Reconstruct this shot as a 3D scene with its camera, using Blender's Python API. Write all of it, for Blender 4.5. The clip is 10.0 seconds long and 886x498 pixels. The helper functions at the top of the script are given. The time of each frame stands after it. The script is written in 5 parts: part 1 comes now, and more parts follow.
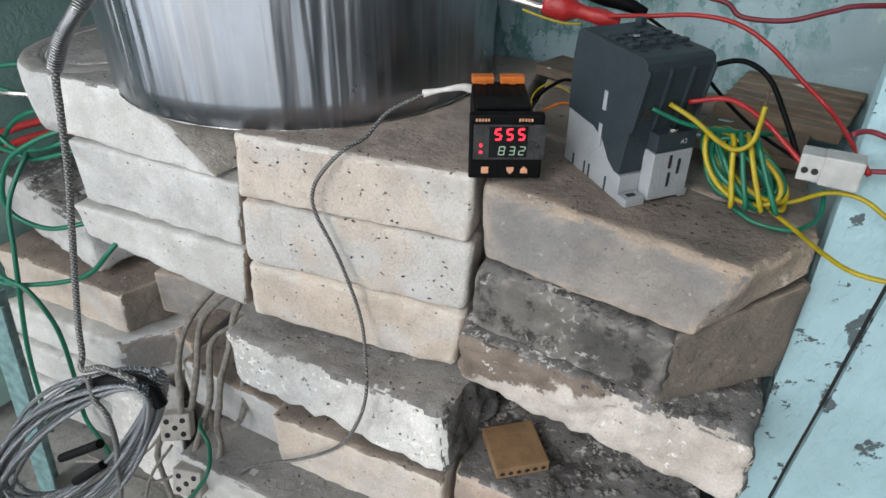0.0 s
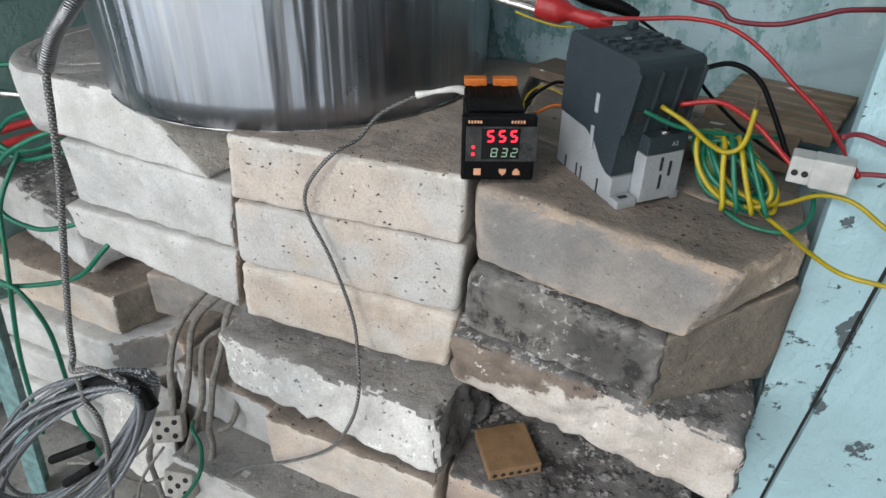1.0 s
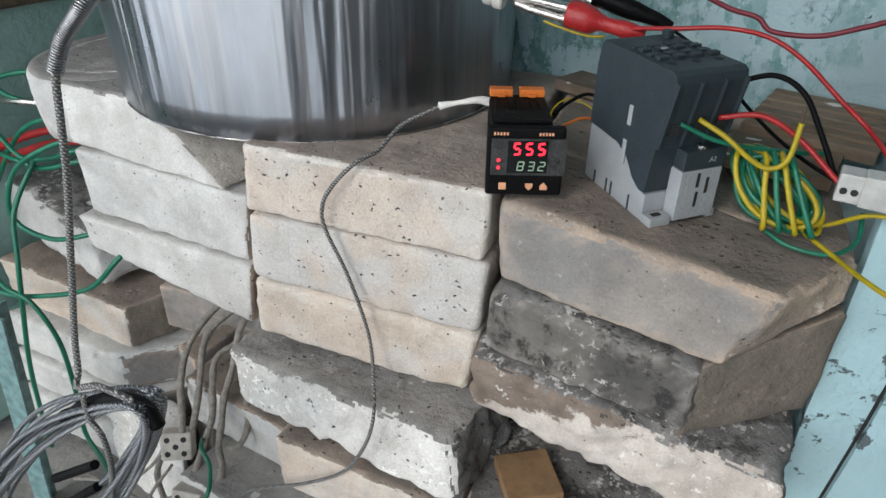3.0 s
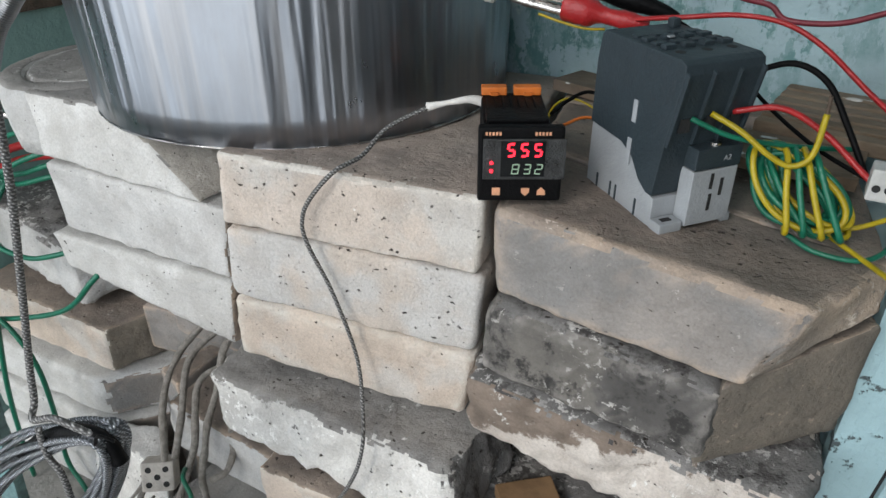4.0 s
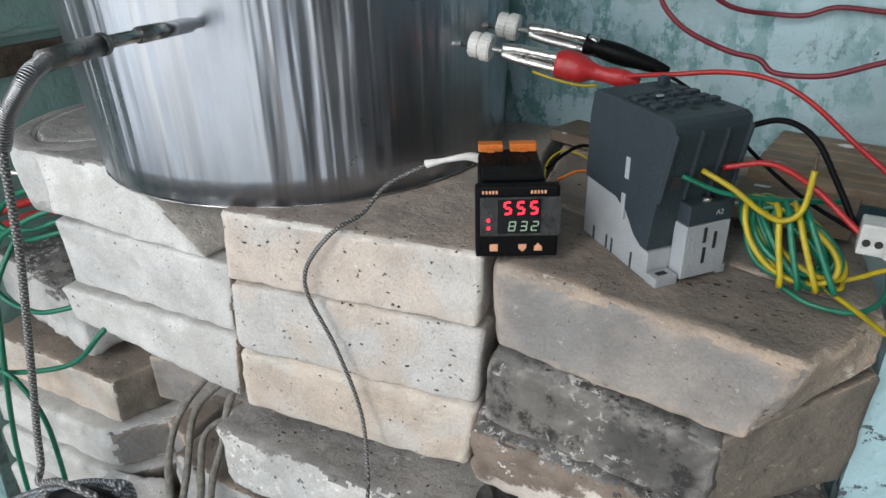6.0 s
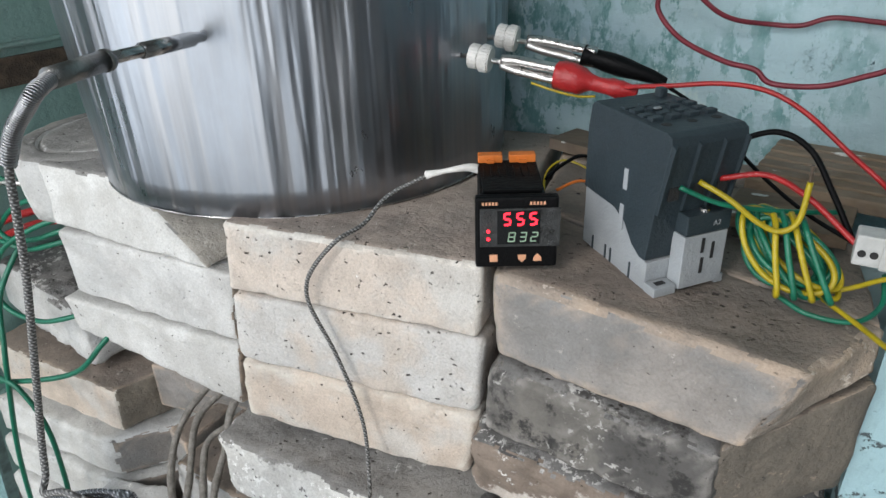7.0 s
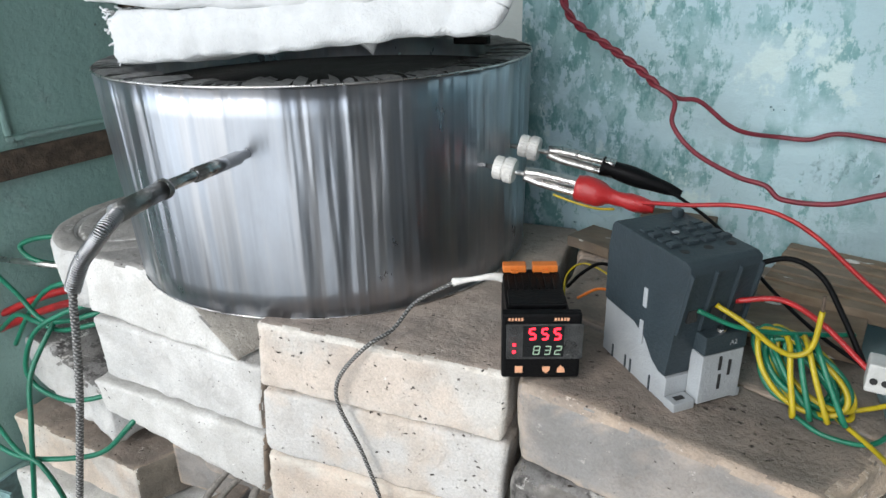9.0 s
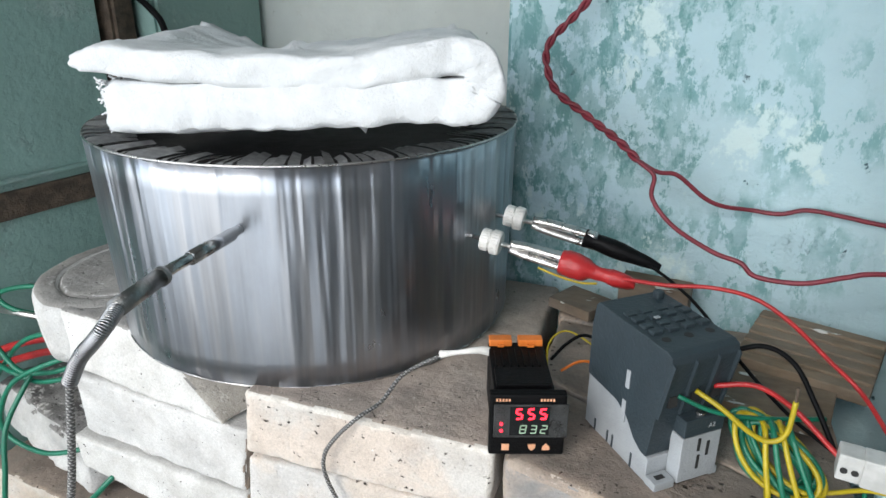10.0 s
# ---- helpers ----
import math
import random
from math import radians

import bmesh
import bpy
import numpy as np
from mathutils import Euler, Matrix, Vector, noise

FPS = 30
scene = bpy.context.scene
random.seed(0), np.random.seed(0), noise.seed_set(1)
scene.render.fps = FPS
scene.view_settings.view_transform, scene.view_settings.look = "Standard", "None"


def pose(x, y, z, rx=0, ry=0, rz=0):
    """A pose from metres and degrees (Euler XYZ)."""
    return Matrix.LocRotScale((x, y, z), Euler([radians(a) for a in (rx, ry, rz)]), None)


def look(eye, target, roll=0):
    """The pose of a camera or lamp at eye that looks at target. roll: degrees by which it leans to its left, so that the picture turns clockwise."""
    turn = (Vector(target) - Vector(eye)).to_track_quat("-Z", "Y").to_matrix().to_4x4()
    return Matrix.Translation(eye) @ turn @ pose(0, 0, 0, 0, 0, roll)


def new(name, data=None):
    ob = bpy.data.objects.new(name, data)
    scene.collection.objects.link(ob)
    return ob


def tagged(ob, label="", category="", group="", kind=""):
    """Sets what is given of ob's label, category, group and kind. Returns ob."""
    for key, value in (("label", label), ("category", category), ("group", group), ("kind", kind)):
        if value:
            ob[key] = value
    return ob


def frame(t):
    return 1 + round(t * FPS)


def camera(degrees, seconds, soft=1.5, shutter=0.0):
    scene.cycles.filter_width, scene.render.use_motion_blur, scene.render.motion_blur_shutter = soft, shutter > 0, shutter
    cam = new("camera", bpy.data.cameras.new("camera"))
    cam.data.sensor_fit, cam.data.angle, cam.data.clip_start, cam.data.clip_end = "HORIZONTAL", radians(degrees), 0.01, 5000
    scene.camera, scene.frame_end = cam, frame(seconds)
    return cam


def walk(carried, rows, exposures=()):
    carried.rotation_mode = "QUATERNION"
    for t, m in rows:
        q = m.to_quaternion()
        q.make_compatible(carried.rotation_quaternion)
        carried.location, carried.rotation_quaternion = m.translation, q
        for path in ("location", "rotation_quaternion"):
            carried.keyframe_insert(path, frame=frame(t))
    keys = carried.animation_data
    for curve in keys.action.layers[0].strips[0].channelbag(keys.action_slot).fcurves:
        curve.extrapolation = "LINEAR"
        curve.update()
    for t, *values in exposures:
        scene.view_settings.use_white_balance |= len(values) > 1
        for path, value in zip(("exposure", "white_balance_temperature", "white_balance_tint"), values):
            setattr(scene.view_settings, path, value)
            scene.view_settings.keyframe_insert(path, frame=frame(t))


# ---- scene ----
cam = camera(66.2, 10.0)

PATH = [
    (0, (0.135, -0.496, 0.864), (-0.405, 1.094, -0.222), 0.3),
    (0.5, (0.136, -0.495, 0.864), (-0.404, 1.097, -0.219), 0.5),
    (1, (0.137, -0.496, 0.864), (-0.389, 1.102, -0.217), 0.7),
    (1.5, (0.135, -0.497, 0.866), (-0.405, 1.1, -0.21), 0.5),
    (2, (0.134, -0.496, 0.865), (-0.397, 1.102, -0.214), 0.8),
    (2.5, (0.129, -0.489, 0.857), (-0.4, 1.101, -0.236), 1.4),
    (2.7, (0.127, -0.485, 0.855), (-0.425, 1.109, -0.219), 1.4),
    (4, (0.122, -0.434, 0.825), (-0.477, 1.186, -0.183), -0.4),
    (4.5, (0.129, -0.423, 0.816), (-0.438, 1.211, -0.187), 0.2),
    (5, (0.127, -0.424, 0.827), (-0.488, 1.207, -0.154), -1.3),
    (5.5, (0.127, -0.428, 0.838), (-0.505, 1.219, -0.105), -1.7),
    (7, (0.128, -0.433, 0.851), (-0.507, 1.229, -0.061), -2.0),
    (7.5, (0.127, -0.433, 0.854), (-0.506, 1.227, -0.063), -2.0),
    (8, (0.127, -0.435, 0.854), (-0.514, 1.228, -0.055), -2.2),
    (8.5, (0.125, -0.44, 0.87), (-0.539, 1.239, 0.008), -2.0),
    (9, (0.115, -0.442, 0.906), (-0.557, 1.273, 0.128), -1.4),
    (9.5, (0.114, -0.446, 0.95), (-0.558, 1.295, 0.23), -1.5),
    (10, (0.1, -0.441, 0.959), (-0.501, 1.319, 0.223), 0.3),
]
EXPOSURES = [(0, 0.0), (2.7, -0.01), (4, -0.08), (5, -0.12), (5.7, -0.02), (7, 0.1), (8.5, 0.2), (9.2, 0.43), (10, 0.48)]
walk(cam, [(t, look(eye, target, roll)) for t, eye, target, roll in PATH], EXPOSURES)

# ---- world, openings, lights ----
world = bpy.data.worlds.new("daylight")
scene.world = world
world.use_nodes = True
wn = world.node_tree
sky = wn.nodes.new("ShaderNodeTexSky")
sky.sky_type = "NISHITA"
sky.sun_disc = False
sky.sun_elevation = radians(38)
sky.sun_rotation = radians(200)
wn.links.new(sky.outputs[0], wn.nodes["Background"].inputs[0])
wn.nodes["Background"].inputs[1].default_value = 0.12

sun_data = bpy.data.lights.new("sun", "SUN")
sun_data.energy, sun_data.angle, sun_data.color = 0.8, radians(12), (1.0, 0.97, 0.92)
sun = new("sun", sun_data)
sun.matrix_world = look((-2, -6, 5), (0, 0, 0.5))


def opening_light(name, eye, target, w, h, power, color):
    data = bpy.data.lights.new(name, "AREA")
    data.shape, data.size, data.size_y, data.energy, data.color = "RECTANGLE", w, h, power, color
    ob = new(name, data)
    ob.matrix_world = look(eye, target)
    return ob


# both openings are unseen; lamps added to bring daylight from front and left
opening_light("doorway_daylight", (-0.58, -1.4, 1.05), (-0.58, 0, 0.9), 2.36, 2.05, 25.5, (0.9, 0.955, 1.0))
opening_light("unseen_side_daylight", (-1.72, -0.85, 1.05), (-0.3, -0.1, 0.75), 1.1, 2.05, 10, (0.9, 0.955, 1.0))

# ---- materials ----


def links(m):
    m.use_nodes = True
    t = m.node_tree
    return t, t.nodes["Principled BSDF"]


def node(t, kind, **inputs):
    n = t.nodes.new(kind)
    for key, value in inputs.items():
        n.inputs[key.replace("_", " ")].default_value = value
    return n


def rgba(c):
    return (c[0], c[1], c[2], 1.0)


def noise_ramp(t, scale, lo, hi, detail=6.0, rough=0.6, stretch=None, seed=(0, 0, 0)):
    """A 0..1 mask from noise in object space."""
    tc = t.nodes.new("ShaderNodeTexCoord")
    mp = t.nodes.new("ShaderNodeMapping")
    mp.inputs["Location"].default_value = seed
    if stretch:
        mp.inputs["Scale"].default_value = stretch
    n = node(t, "ShaderNodeTexNoise", Scale=scale, Detail=detail, Roughness=rough)
    r = t.nodes.new("ShaderNodeMapRange")
    r.interpolation_type = "SMOOTHSTEP"
    r.inputs["From Min"].default_value, r.inputs["From Max"].default_value = lo, hi
    t.links.new(tc.outputs["Object"], mp.inputs["Vector"])
    t.links.new(mp.outputs[0], n.inputs["Vector"])
    t.links.new(n.outputs["Fac"], r.inputs["Value"])
    return r.outputs["Result"]


def mix(t, fac, a, b):
    n = t.nodes.new("ShaderNodeMix")
    n.data_type = "RGBA"
    if isinstance(fac, float):
        n.inputs[0].default_value = fac
    else:
        t.links.new(fac, n.inputs[0])
    for slot, v in ((6, a), (7, b)):
        if isinstance(v, tuple):
            n.inputs[slot].default_value = rgba(v)
        else:
            t.links.new(v, n.inputs[slot])
    return n.outputs[2]


def bump(t, bsdf, layers):
    """Stacks bumps: (height socket, distance)."""
    last = None
    for height, dist in layers:
        b = t.nodes.new("ShaderNodeBump")
        b.inputs["Strength"].default_value = 1.0
        b.inputs["Distance"].default_value = dist
        t.links.new(height, b.inputs["Height"])
        if last:
            t.links.new(last, b.inputs["Normal"])
        last = b.outputs[0]
    t.links.new(last, bsdf.inputs["Normal"])


def pits(t, scale, size):
    """Scattered small irregular voids."""
    tc = t.nodes.new("ShaderNodeTexCoord")
    wob = node(t, "ShaderNodeTexNoise", Scale=scale * 1.6, Detail=3.0)
    add = t.nodes.new("ShaderNodeMix")
    add.data_type = "VECTOR"
    add.inputs[0].default_value = 0.006
    mp = t.nodes.new("ShaderNodeMapping")
    mp.inputs["Scale"].default_value = (0.75, 1.0, 1.2)
    v = node(t, "ShaderNodeTexVoronoi", Scale=scale)
    r = t.nodes.new("ShaderNodeMapRange")
    r.inputs["From Min"].default_value, r.inputs["From Max"].default_value = size, size * 0.5
    t.links.new(tc.outputs["Object"], wob.inputs["Vector"])
    t.links.new(tc.outputs["Object"], add.inputs[4])
    t.links.new(wob.outputs["Color"], add.inputs[5])
    t.links.new(add.outputs[1], mp.inputs["Vector"])
    t.links.new(mp.outputs[0], v.inputs["Vector"])
    t.links.new(v.outputs["Distance"], r.inputs["Value"])
    return r.outputs["Result"]


def brick_material(name, base, other, soot, soot_lo=0.55, seed=0.0, pit=0.16, flecks=(0.86, 0.85, 0.82), fleck_lo=0.66, wear=None, band=None, pit_gate=0.46):
    """Fired clay: two tints, soot blotches, pale flecks, worn edges, pits and grain. band: a stain (direction, offset, colour) with a ragged edge."""
    m = bpy.data.materials.new(name)
    t, b = links(m)
    s = (seed, seed * 1.7, seed * 0.6)
    tint = noise_ramp(t, 9, 0.44, 0.58, 6, 0.6, None, s)
    col = mix(t, tint, base, other)
    mottle = noise_ramp(t, 24, 0.38, 0.66, 7, 0.6, None, (s[2], s[0], 2.0))
    col = mix(t, mottle, col, mix(t, 0.42, col, soot))
    blot = noise_ramp(t, 26, soot_lo, soot_lo + 0.1, 9, 0.75, None, (s[1], s[0], s[2]))
    col = mix(t, blot, col, soot)
    if band:
        way, off, tone = band
        tc = t.nodes.new("ShaderNodeTexCoord")
        dot = t.nodes.new("ShaderNodeVectorMath")
        dot.operation = "DOT_PRODUCT"
        dot.inputs[1].default_value = way
        t.links.new(tc.outputs["Object"], dot.inputs[0])
        rag = noise_ramp(t, 30, 0.2, 0.8, 9, 0.72, None, s)
        add = t.nodes.new("ShaderNodeMath")
        add.operation = "MULTIPLY_ADD"
        add.inputs[1].default_value = 0.05
        t.links.new(rag, add.inputs[0])
        t.links.new(dot.outputs["Value"], add.inputs[2])
        r = t.nodes.new("ShaderNodeMapRange")
        r.inputs["From Min"].default_value, r.inputs["From Max"].default_value = off, off + 0.008
        t.links.new(add.outputs[0], r.inputs["Value"])
        col = mix(t, r.outputs["Result"], col, mix(t, mottle, tone, tuple(c * 0.6 for c in tone)))
    grain = noise_ramp(t, 420, 0.3, 0.75, 3, 0.7)
    col = mix(t, grain, col, mix(t, 0.22, col, (0.07, 0.06, 0.05)))
    fl = noise_ramp(t, 110, fleck_lo, fleck_lo + 0.05, 6, 0.7, None, (s[2], s[1], s[0]))
    gate2 = noise_ramp(t, 16, 0.45, 0.6, 4, 0.6, None, (s[1] + 4, s[1], s[0]))
    mul2 = t.nodes.new("ShaderNodeMath")
    mul2.operation = "MULTIPLY"
    t.links.new(fl, mul2.inputs[0])
    t.links.new(gate2, mul2.inputs[1])
    col = mix(t, mul2.outputs[0], col, flecks)
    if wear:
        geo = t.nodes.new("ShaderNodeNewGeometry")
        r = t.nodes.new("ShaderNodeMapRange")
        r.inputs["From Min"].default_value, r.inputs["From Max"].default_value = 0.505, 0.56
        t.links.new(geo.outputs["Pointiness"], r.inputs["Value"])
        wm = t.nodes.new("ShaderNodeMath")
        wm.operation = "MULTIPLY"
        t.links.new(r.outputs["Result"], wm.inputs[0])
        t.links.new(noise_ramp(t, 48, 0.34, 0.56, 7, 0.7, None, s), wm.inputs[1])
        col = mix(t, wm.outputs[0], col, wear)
    holes = pits(t, 150, pit)
    gate = noise_ramp(t, 55, pit_gate + 0.06, pit_gate + 0.14, 4, 0.6, None, (s[0] + 3, s[1], s[2]))
    mul = t.nodes.new("ShaderNodeMath")
    mul.operation = "MULTIPLY"
    t.links.new(holes, mul.inputs[0])
    t.links.new(gate, mul.inputs[1])
    col = mix(t, mul.outputs[0], col, (0.06, 0.05, 0.045))
    t.links.new(col, b.inputs["Base Color"])
    b.inputs["Roughness"].default_value = 0.93
    b.inputs["Specular IOR Level"].default_value = 0.25
    neg = t.nodes.new("ShaderNodeMath")
    neg.operation = "SUBTRACT"
    neg.inputs[0].default_value = 1.0
    t.links.new(mul.outputs[0], neg.inputs[1])
    bump(t, b, [(noise_ramp(t, 38, 0.2, 0.8, 8, 0.6, None, s), 0.0017), (mottle, 0.001), (grain, 0.00025), (neg.outputs[0], 0.002)])
    return m


def plain_material(name, color, rough=0.5, metal=0.0, vary=0.12, scale=60, grain=0.0003, spec=0.5):
    m = bpy.data.materials.new(name)
    t, b = links(m)
    n1 = noise_ramp(t, scale, 0.3, 0.7, 5, 0.6)
    dark = tuple(c * (1 - vary * 2) for c in color)
    t.links.new(mix(t, n1, color, dark), b.inputs["Base Color"])
    b.inputs["Metallic"].default_value = metal
    b.inputs["Specular IOR Level"].default_value = spec
    n2 = noise_ramp(t, scale * 0.4, 0.2, 0.8, 4, 0.6)
    r = t.nodes.new("ShaderNodeMapRange")
    r.inputs["To Min"].default_value, r.inputs["To Max"].default_value = max(0.02, rough * 0.8), min(1.0, rough * 1.25)
    t.links.new(n2, r.inputs["Value"])
    t.links.new(r.outputs["Result"], b.inputs["Roughness"])
    if grain:
        bump(t, b, [(noise_ramp(t, scale * 6, 0.2, 0.8, 3, 0.6), grain)])
    return m


def glow_material(name, color, strength):
    m = bpy.data.materials.new(name)
    t, b = links(m)
    b.inputs["Base Color"].default_value = rgba(color)
    b.inputs["Emission Color"].default_value = rgba(color)
    b.inputs["Emission Strength"].default_value = strength
    return m


def peeling_material(name, paint, under, chip, lo=0.5, scale=9.0, seed=0.0, chips=0.68, stain=None, rough=0.88, flecks=None):
    """Limewash over older coats: large worn fields, streaks and small chips."""
    m = bpy.data.materials.new(name)
    t, b = links(m)
    s = (seed, seed, seed)
    big = noise_ramp(t, scale, lo, lo + 0.09, 12, 0.78, None, s)
    cloud = noise_ramp(t, scale * 0.5, 0.35, 0.65, 4, 0.6, None, (seed + 5, 0, 0))
    col = mix(t, cloud, paint, tuple(c * 0.86 for c in paint))
    fine = noise_ramp(t, scale * 7, 0.44, 0.56, 9, 0.75, (1, 1, 0.5), s)
    under2 = mix(t, fine, under, tuple(0.55 * a + 0.45 * c for a, c in zip(under, paint)))
    col = mix(t, big, col, under2)
    if flecks:
        ragged = noise_ramp(t, 34, 0.5, 0.53, 12, 0.74, (1, 1, 0.55), (seed + 3, 6, 2))
        where = noise_ramp(t, 6.5, 0.47, 0.62, 5, 0.6, None, (seed + 1, 9, 4))
        both = t.nodes.new("ShaderNodeMath")
        both.operation = "MULTIPLY"
        t.links.new(ragged, both.inputs[0])
        t.links.new(where, both.inputs[1])
        col = mix(t, both.outputs[0], col, mix(t, fine, flecks, tuple(0.6 * a + 0.4 * c for a, c in zip(flecks, paint))))
        pale = noise_ramp(t, 10, 0.56, 0.6, 9, 0.66, (1, 1, 0.8), (seed + 12, 2, 7))
        col = mix(t, pale, col, (0.56, 0.69, 0.68))
        blue = noise_ramp(t, 13, 0.66, 0.7, 8, 0.7, None, (seed + 5, 3, 11))
        col = mix(t, blue, col, (0.24, 0.42, 0.52))
    spots = noise_ramp(t, scale * 5, chips, chips + 0.03, 6, 0.65, None, (seed + 2, 1, 3))
    col = mix(t, spots, col, chip)
    rose = noise_ramp(t, scale * 1.2, 0.7, 0.76, 5, 0.6, None, (seed + 8, 4, 1))
    col = mix(t, rose, col, (0.62, 0.5, 0.44))
    if stain:
        way, off, tone = stain
        tc = t.nodes.new("ShaderNodeTexCoord")
        dot = t.nodes.new("ShaderNodeVectorMath")
        dot.operation = "DOT_PRODUCT"
        dot.inputs[1].default_value = way
        t.links.new(tc.outputs["Object"], dot.inputs[0])
        add = t.nodes.new("ShaderNodeMath")
        add.operation = "MULTIPLY_ADD"
        add.inputs[1].default_value = 0.3
        t.links.new(noise_ramp(t, 11, 0.25, 0.75, 12, 0.76, (1, 1, 0.7), (7, 2, 5)), add.inputs[0])
        t.links.new(dot.outputs["Value"], add.inputs[2])
        r = t.nodes.new("ShaderNodeMapRange")
        r.inputs["From Min"].default_value, r.inputs["From Max"].default_value = off, off + 0.03
        t.links.new(add.outputs[0], r.inputs["Value"])
        worn = mix(t, fine, tone, tuple(0.5 * a + 0.5 * c for a, c in zip(tone, paint)))
        left_on = noise_ramp(t, 30, 0.51, 0.54, 11, 0.72, (1, 1, 0.6), (2, 8, 6))
        col = mix(t, r.outputs["Result"], col, mix(t, left_on, worn, col))
    t.links.new(col, b.inputs["Base Color"])
    b.inputs["Roughness"].default_value = rough
    b.inputs["Specular IOR Level"].default_value = 0.25 if rough > 0.8 else 0.5
    bump(t, b, [(big, 0.0012), (spots, 0.0012), (noise_ramp(t, 40, 0.2, 0.8, 7, 0.6), 0.002)])
    return m


def steel_material():
    """Polished thin sheet, dented in upright ripples that streak what it mirrors."""
    m = bpy.data.materials.new("polished_steel_sheet")
    t, b = links(m)
    b.inputs["Metallic"].default_value = 1.0
    wide = noise_ramp(t, 9, 0.25, 0.75, 1.5, 0.5, (1, 1, 0.16), (3, 1, 0))
    streak = noise_ramp(t, 24, 0.2, 0.8, 2.0, 0.5, (1, 1, 0.1))
    ripple = noise_ramp(t, 60, 0.25, 0.75, 2.0, 0.5, (1, 1, 0.05))
    smear = noise_ramp(t, 11, 0.35, 0.7, 6, 0.65, (1, 1, 0.4))
    wiped = noise_ramp(t, 70, 0.4, 0.7, 4, 0.6, (1, 1, 0.03))
    tone = mix(t, smear, (0.39, 0.42, 0.47), (0.335, 0.35, 0.38))
    t.links.new(mix(t, wiped, tone, (0.43, 0.43, 0.445)), b.inputs["Base Color"])
    r = t.nodes.new("ShaderNodeMapRange")
    r.inputs["To Min"].default_value, r.inputs["To Max"].default_value = 0.27, 0.4
    t.links.new(smear, r.inputs["Value"])
    t.links.new(r.outputs["Result"], b.inputs["Roughness"])
    bump(t, b, [(wide, 0.006), (streak, 0.0042), (ripple, 0.0011)])
    return m


def braid_material(name, color, turns=900.0, metal=0.35):
    """Woven metal sleeve: crossed fine bands along the cable."""
    m = bpy.data.materials.new(name)
    t, b = links(m)
    tc = t.nodes.new("ShaderNodeTexCoord")
    ws = []
    for d in ("DIAGONAL", "Z"):
        w = node(t, "ShaderNodeTexWave", Scale=turns / 6.3, Distortion=0.6)
        w.bands_direction = d
        t.links.new(tc.outputs["Object"], w.inputs["Vector"])
        ws.append(w.outputs["Fac"])
    mx = t.nodes.new("ShaderNodeMath")
    mx.operation = "MULTIPLY"
    t.links.new(ws[0], mx.inputs[0])
    t.links.new(ws[1], mx.inputs[1])
    t.links.new(mix(t, mx.outputs[0], tuple(c * 0.16 for c in color), color), b.inputs["Base Color"])
    b.inputs["Metallic"].default_value = metal
    b.inputs["Roughness"].default_value = 0.42
    bump(t, b, [(mx.outputs[0], 0.0006)])
    return m


WHITE_BRICK = brick_material("white_firebrick", (0.7, 0.69, 0.665), (0.6, 0.59, 0.565), (0.42, 0.4, 0.37), 0.66, 1.0)
GREY_WHITE = brick_material("grey_white_firebrick", (0.66, 0.65, 0.63), (0.55, 0.545, 0.53), (0.36, 0.34, 0.32), 0.64, 2.0)
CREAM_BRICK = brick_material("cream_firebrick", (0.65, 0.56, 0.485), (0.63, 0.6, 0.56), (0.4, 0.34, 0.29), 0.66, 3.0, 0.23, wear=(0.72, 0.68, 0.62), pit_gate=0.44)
PITTED_BRICK = brick_material("pitted_cream_firebrick", (0.62, 0.6, 0.575), (0.64, 0.555, 0.48), (0.42, 0.38, 0.34), 0.66, 4.0, 0.24, pit_gate=0.45)
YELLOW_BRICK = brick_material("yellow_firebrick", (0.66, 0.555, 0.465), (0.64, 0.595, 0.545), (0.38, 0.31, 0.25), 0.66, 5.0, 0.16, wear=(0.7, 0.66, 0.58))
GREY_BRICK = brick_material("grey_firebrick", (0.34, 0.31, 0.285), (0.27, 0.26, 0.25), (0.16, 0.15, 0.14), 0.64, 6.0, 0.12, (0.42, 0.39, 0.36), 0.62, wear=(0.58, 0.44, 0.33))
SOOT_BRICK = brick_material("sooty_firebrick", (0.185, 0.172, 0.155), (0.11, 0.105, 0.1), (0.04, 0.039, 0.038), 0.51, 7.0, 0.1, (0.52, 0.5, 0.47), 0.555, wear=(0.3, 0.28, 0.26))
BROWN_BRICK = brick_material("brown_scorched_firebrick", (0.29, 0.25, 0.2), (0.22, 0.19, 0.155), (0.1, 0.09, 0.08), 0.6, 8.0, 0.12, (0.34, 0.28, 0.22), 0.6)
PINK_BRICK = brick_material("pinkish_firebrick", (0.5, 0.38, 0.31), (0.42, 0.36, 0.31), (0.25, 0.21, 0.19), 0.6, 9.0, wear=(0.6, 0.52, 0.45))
PATCHY_BRICK = brick_material("pale_sooted_firebrick", (0.7, 0.64, 0.58), (0.62, 0.55, 0.49), (0.36, 0.31, 0.27), 0.6, 13.0, 0.16, (0.8, 0.78, 0.74), 0.58, band=((-0.28, 0.0, 1.0), 0.406, (0.27, 0.215, 0.175)))
CRUMBLY_BRICK = brick_material("crumbling_white_firebrick", (0.8, 0.78, 0.74), (0.7, 0.685, 0.65), (0.38, 0.36, 0.34), 0.62, 14.0, 0.24, (0.86, 0.85, 0.82), 0.55, band=((0.0, 0.0, 1.0), 0.397, (0.36, 0.345, 0.33)))
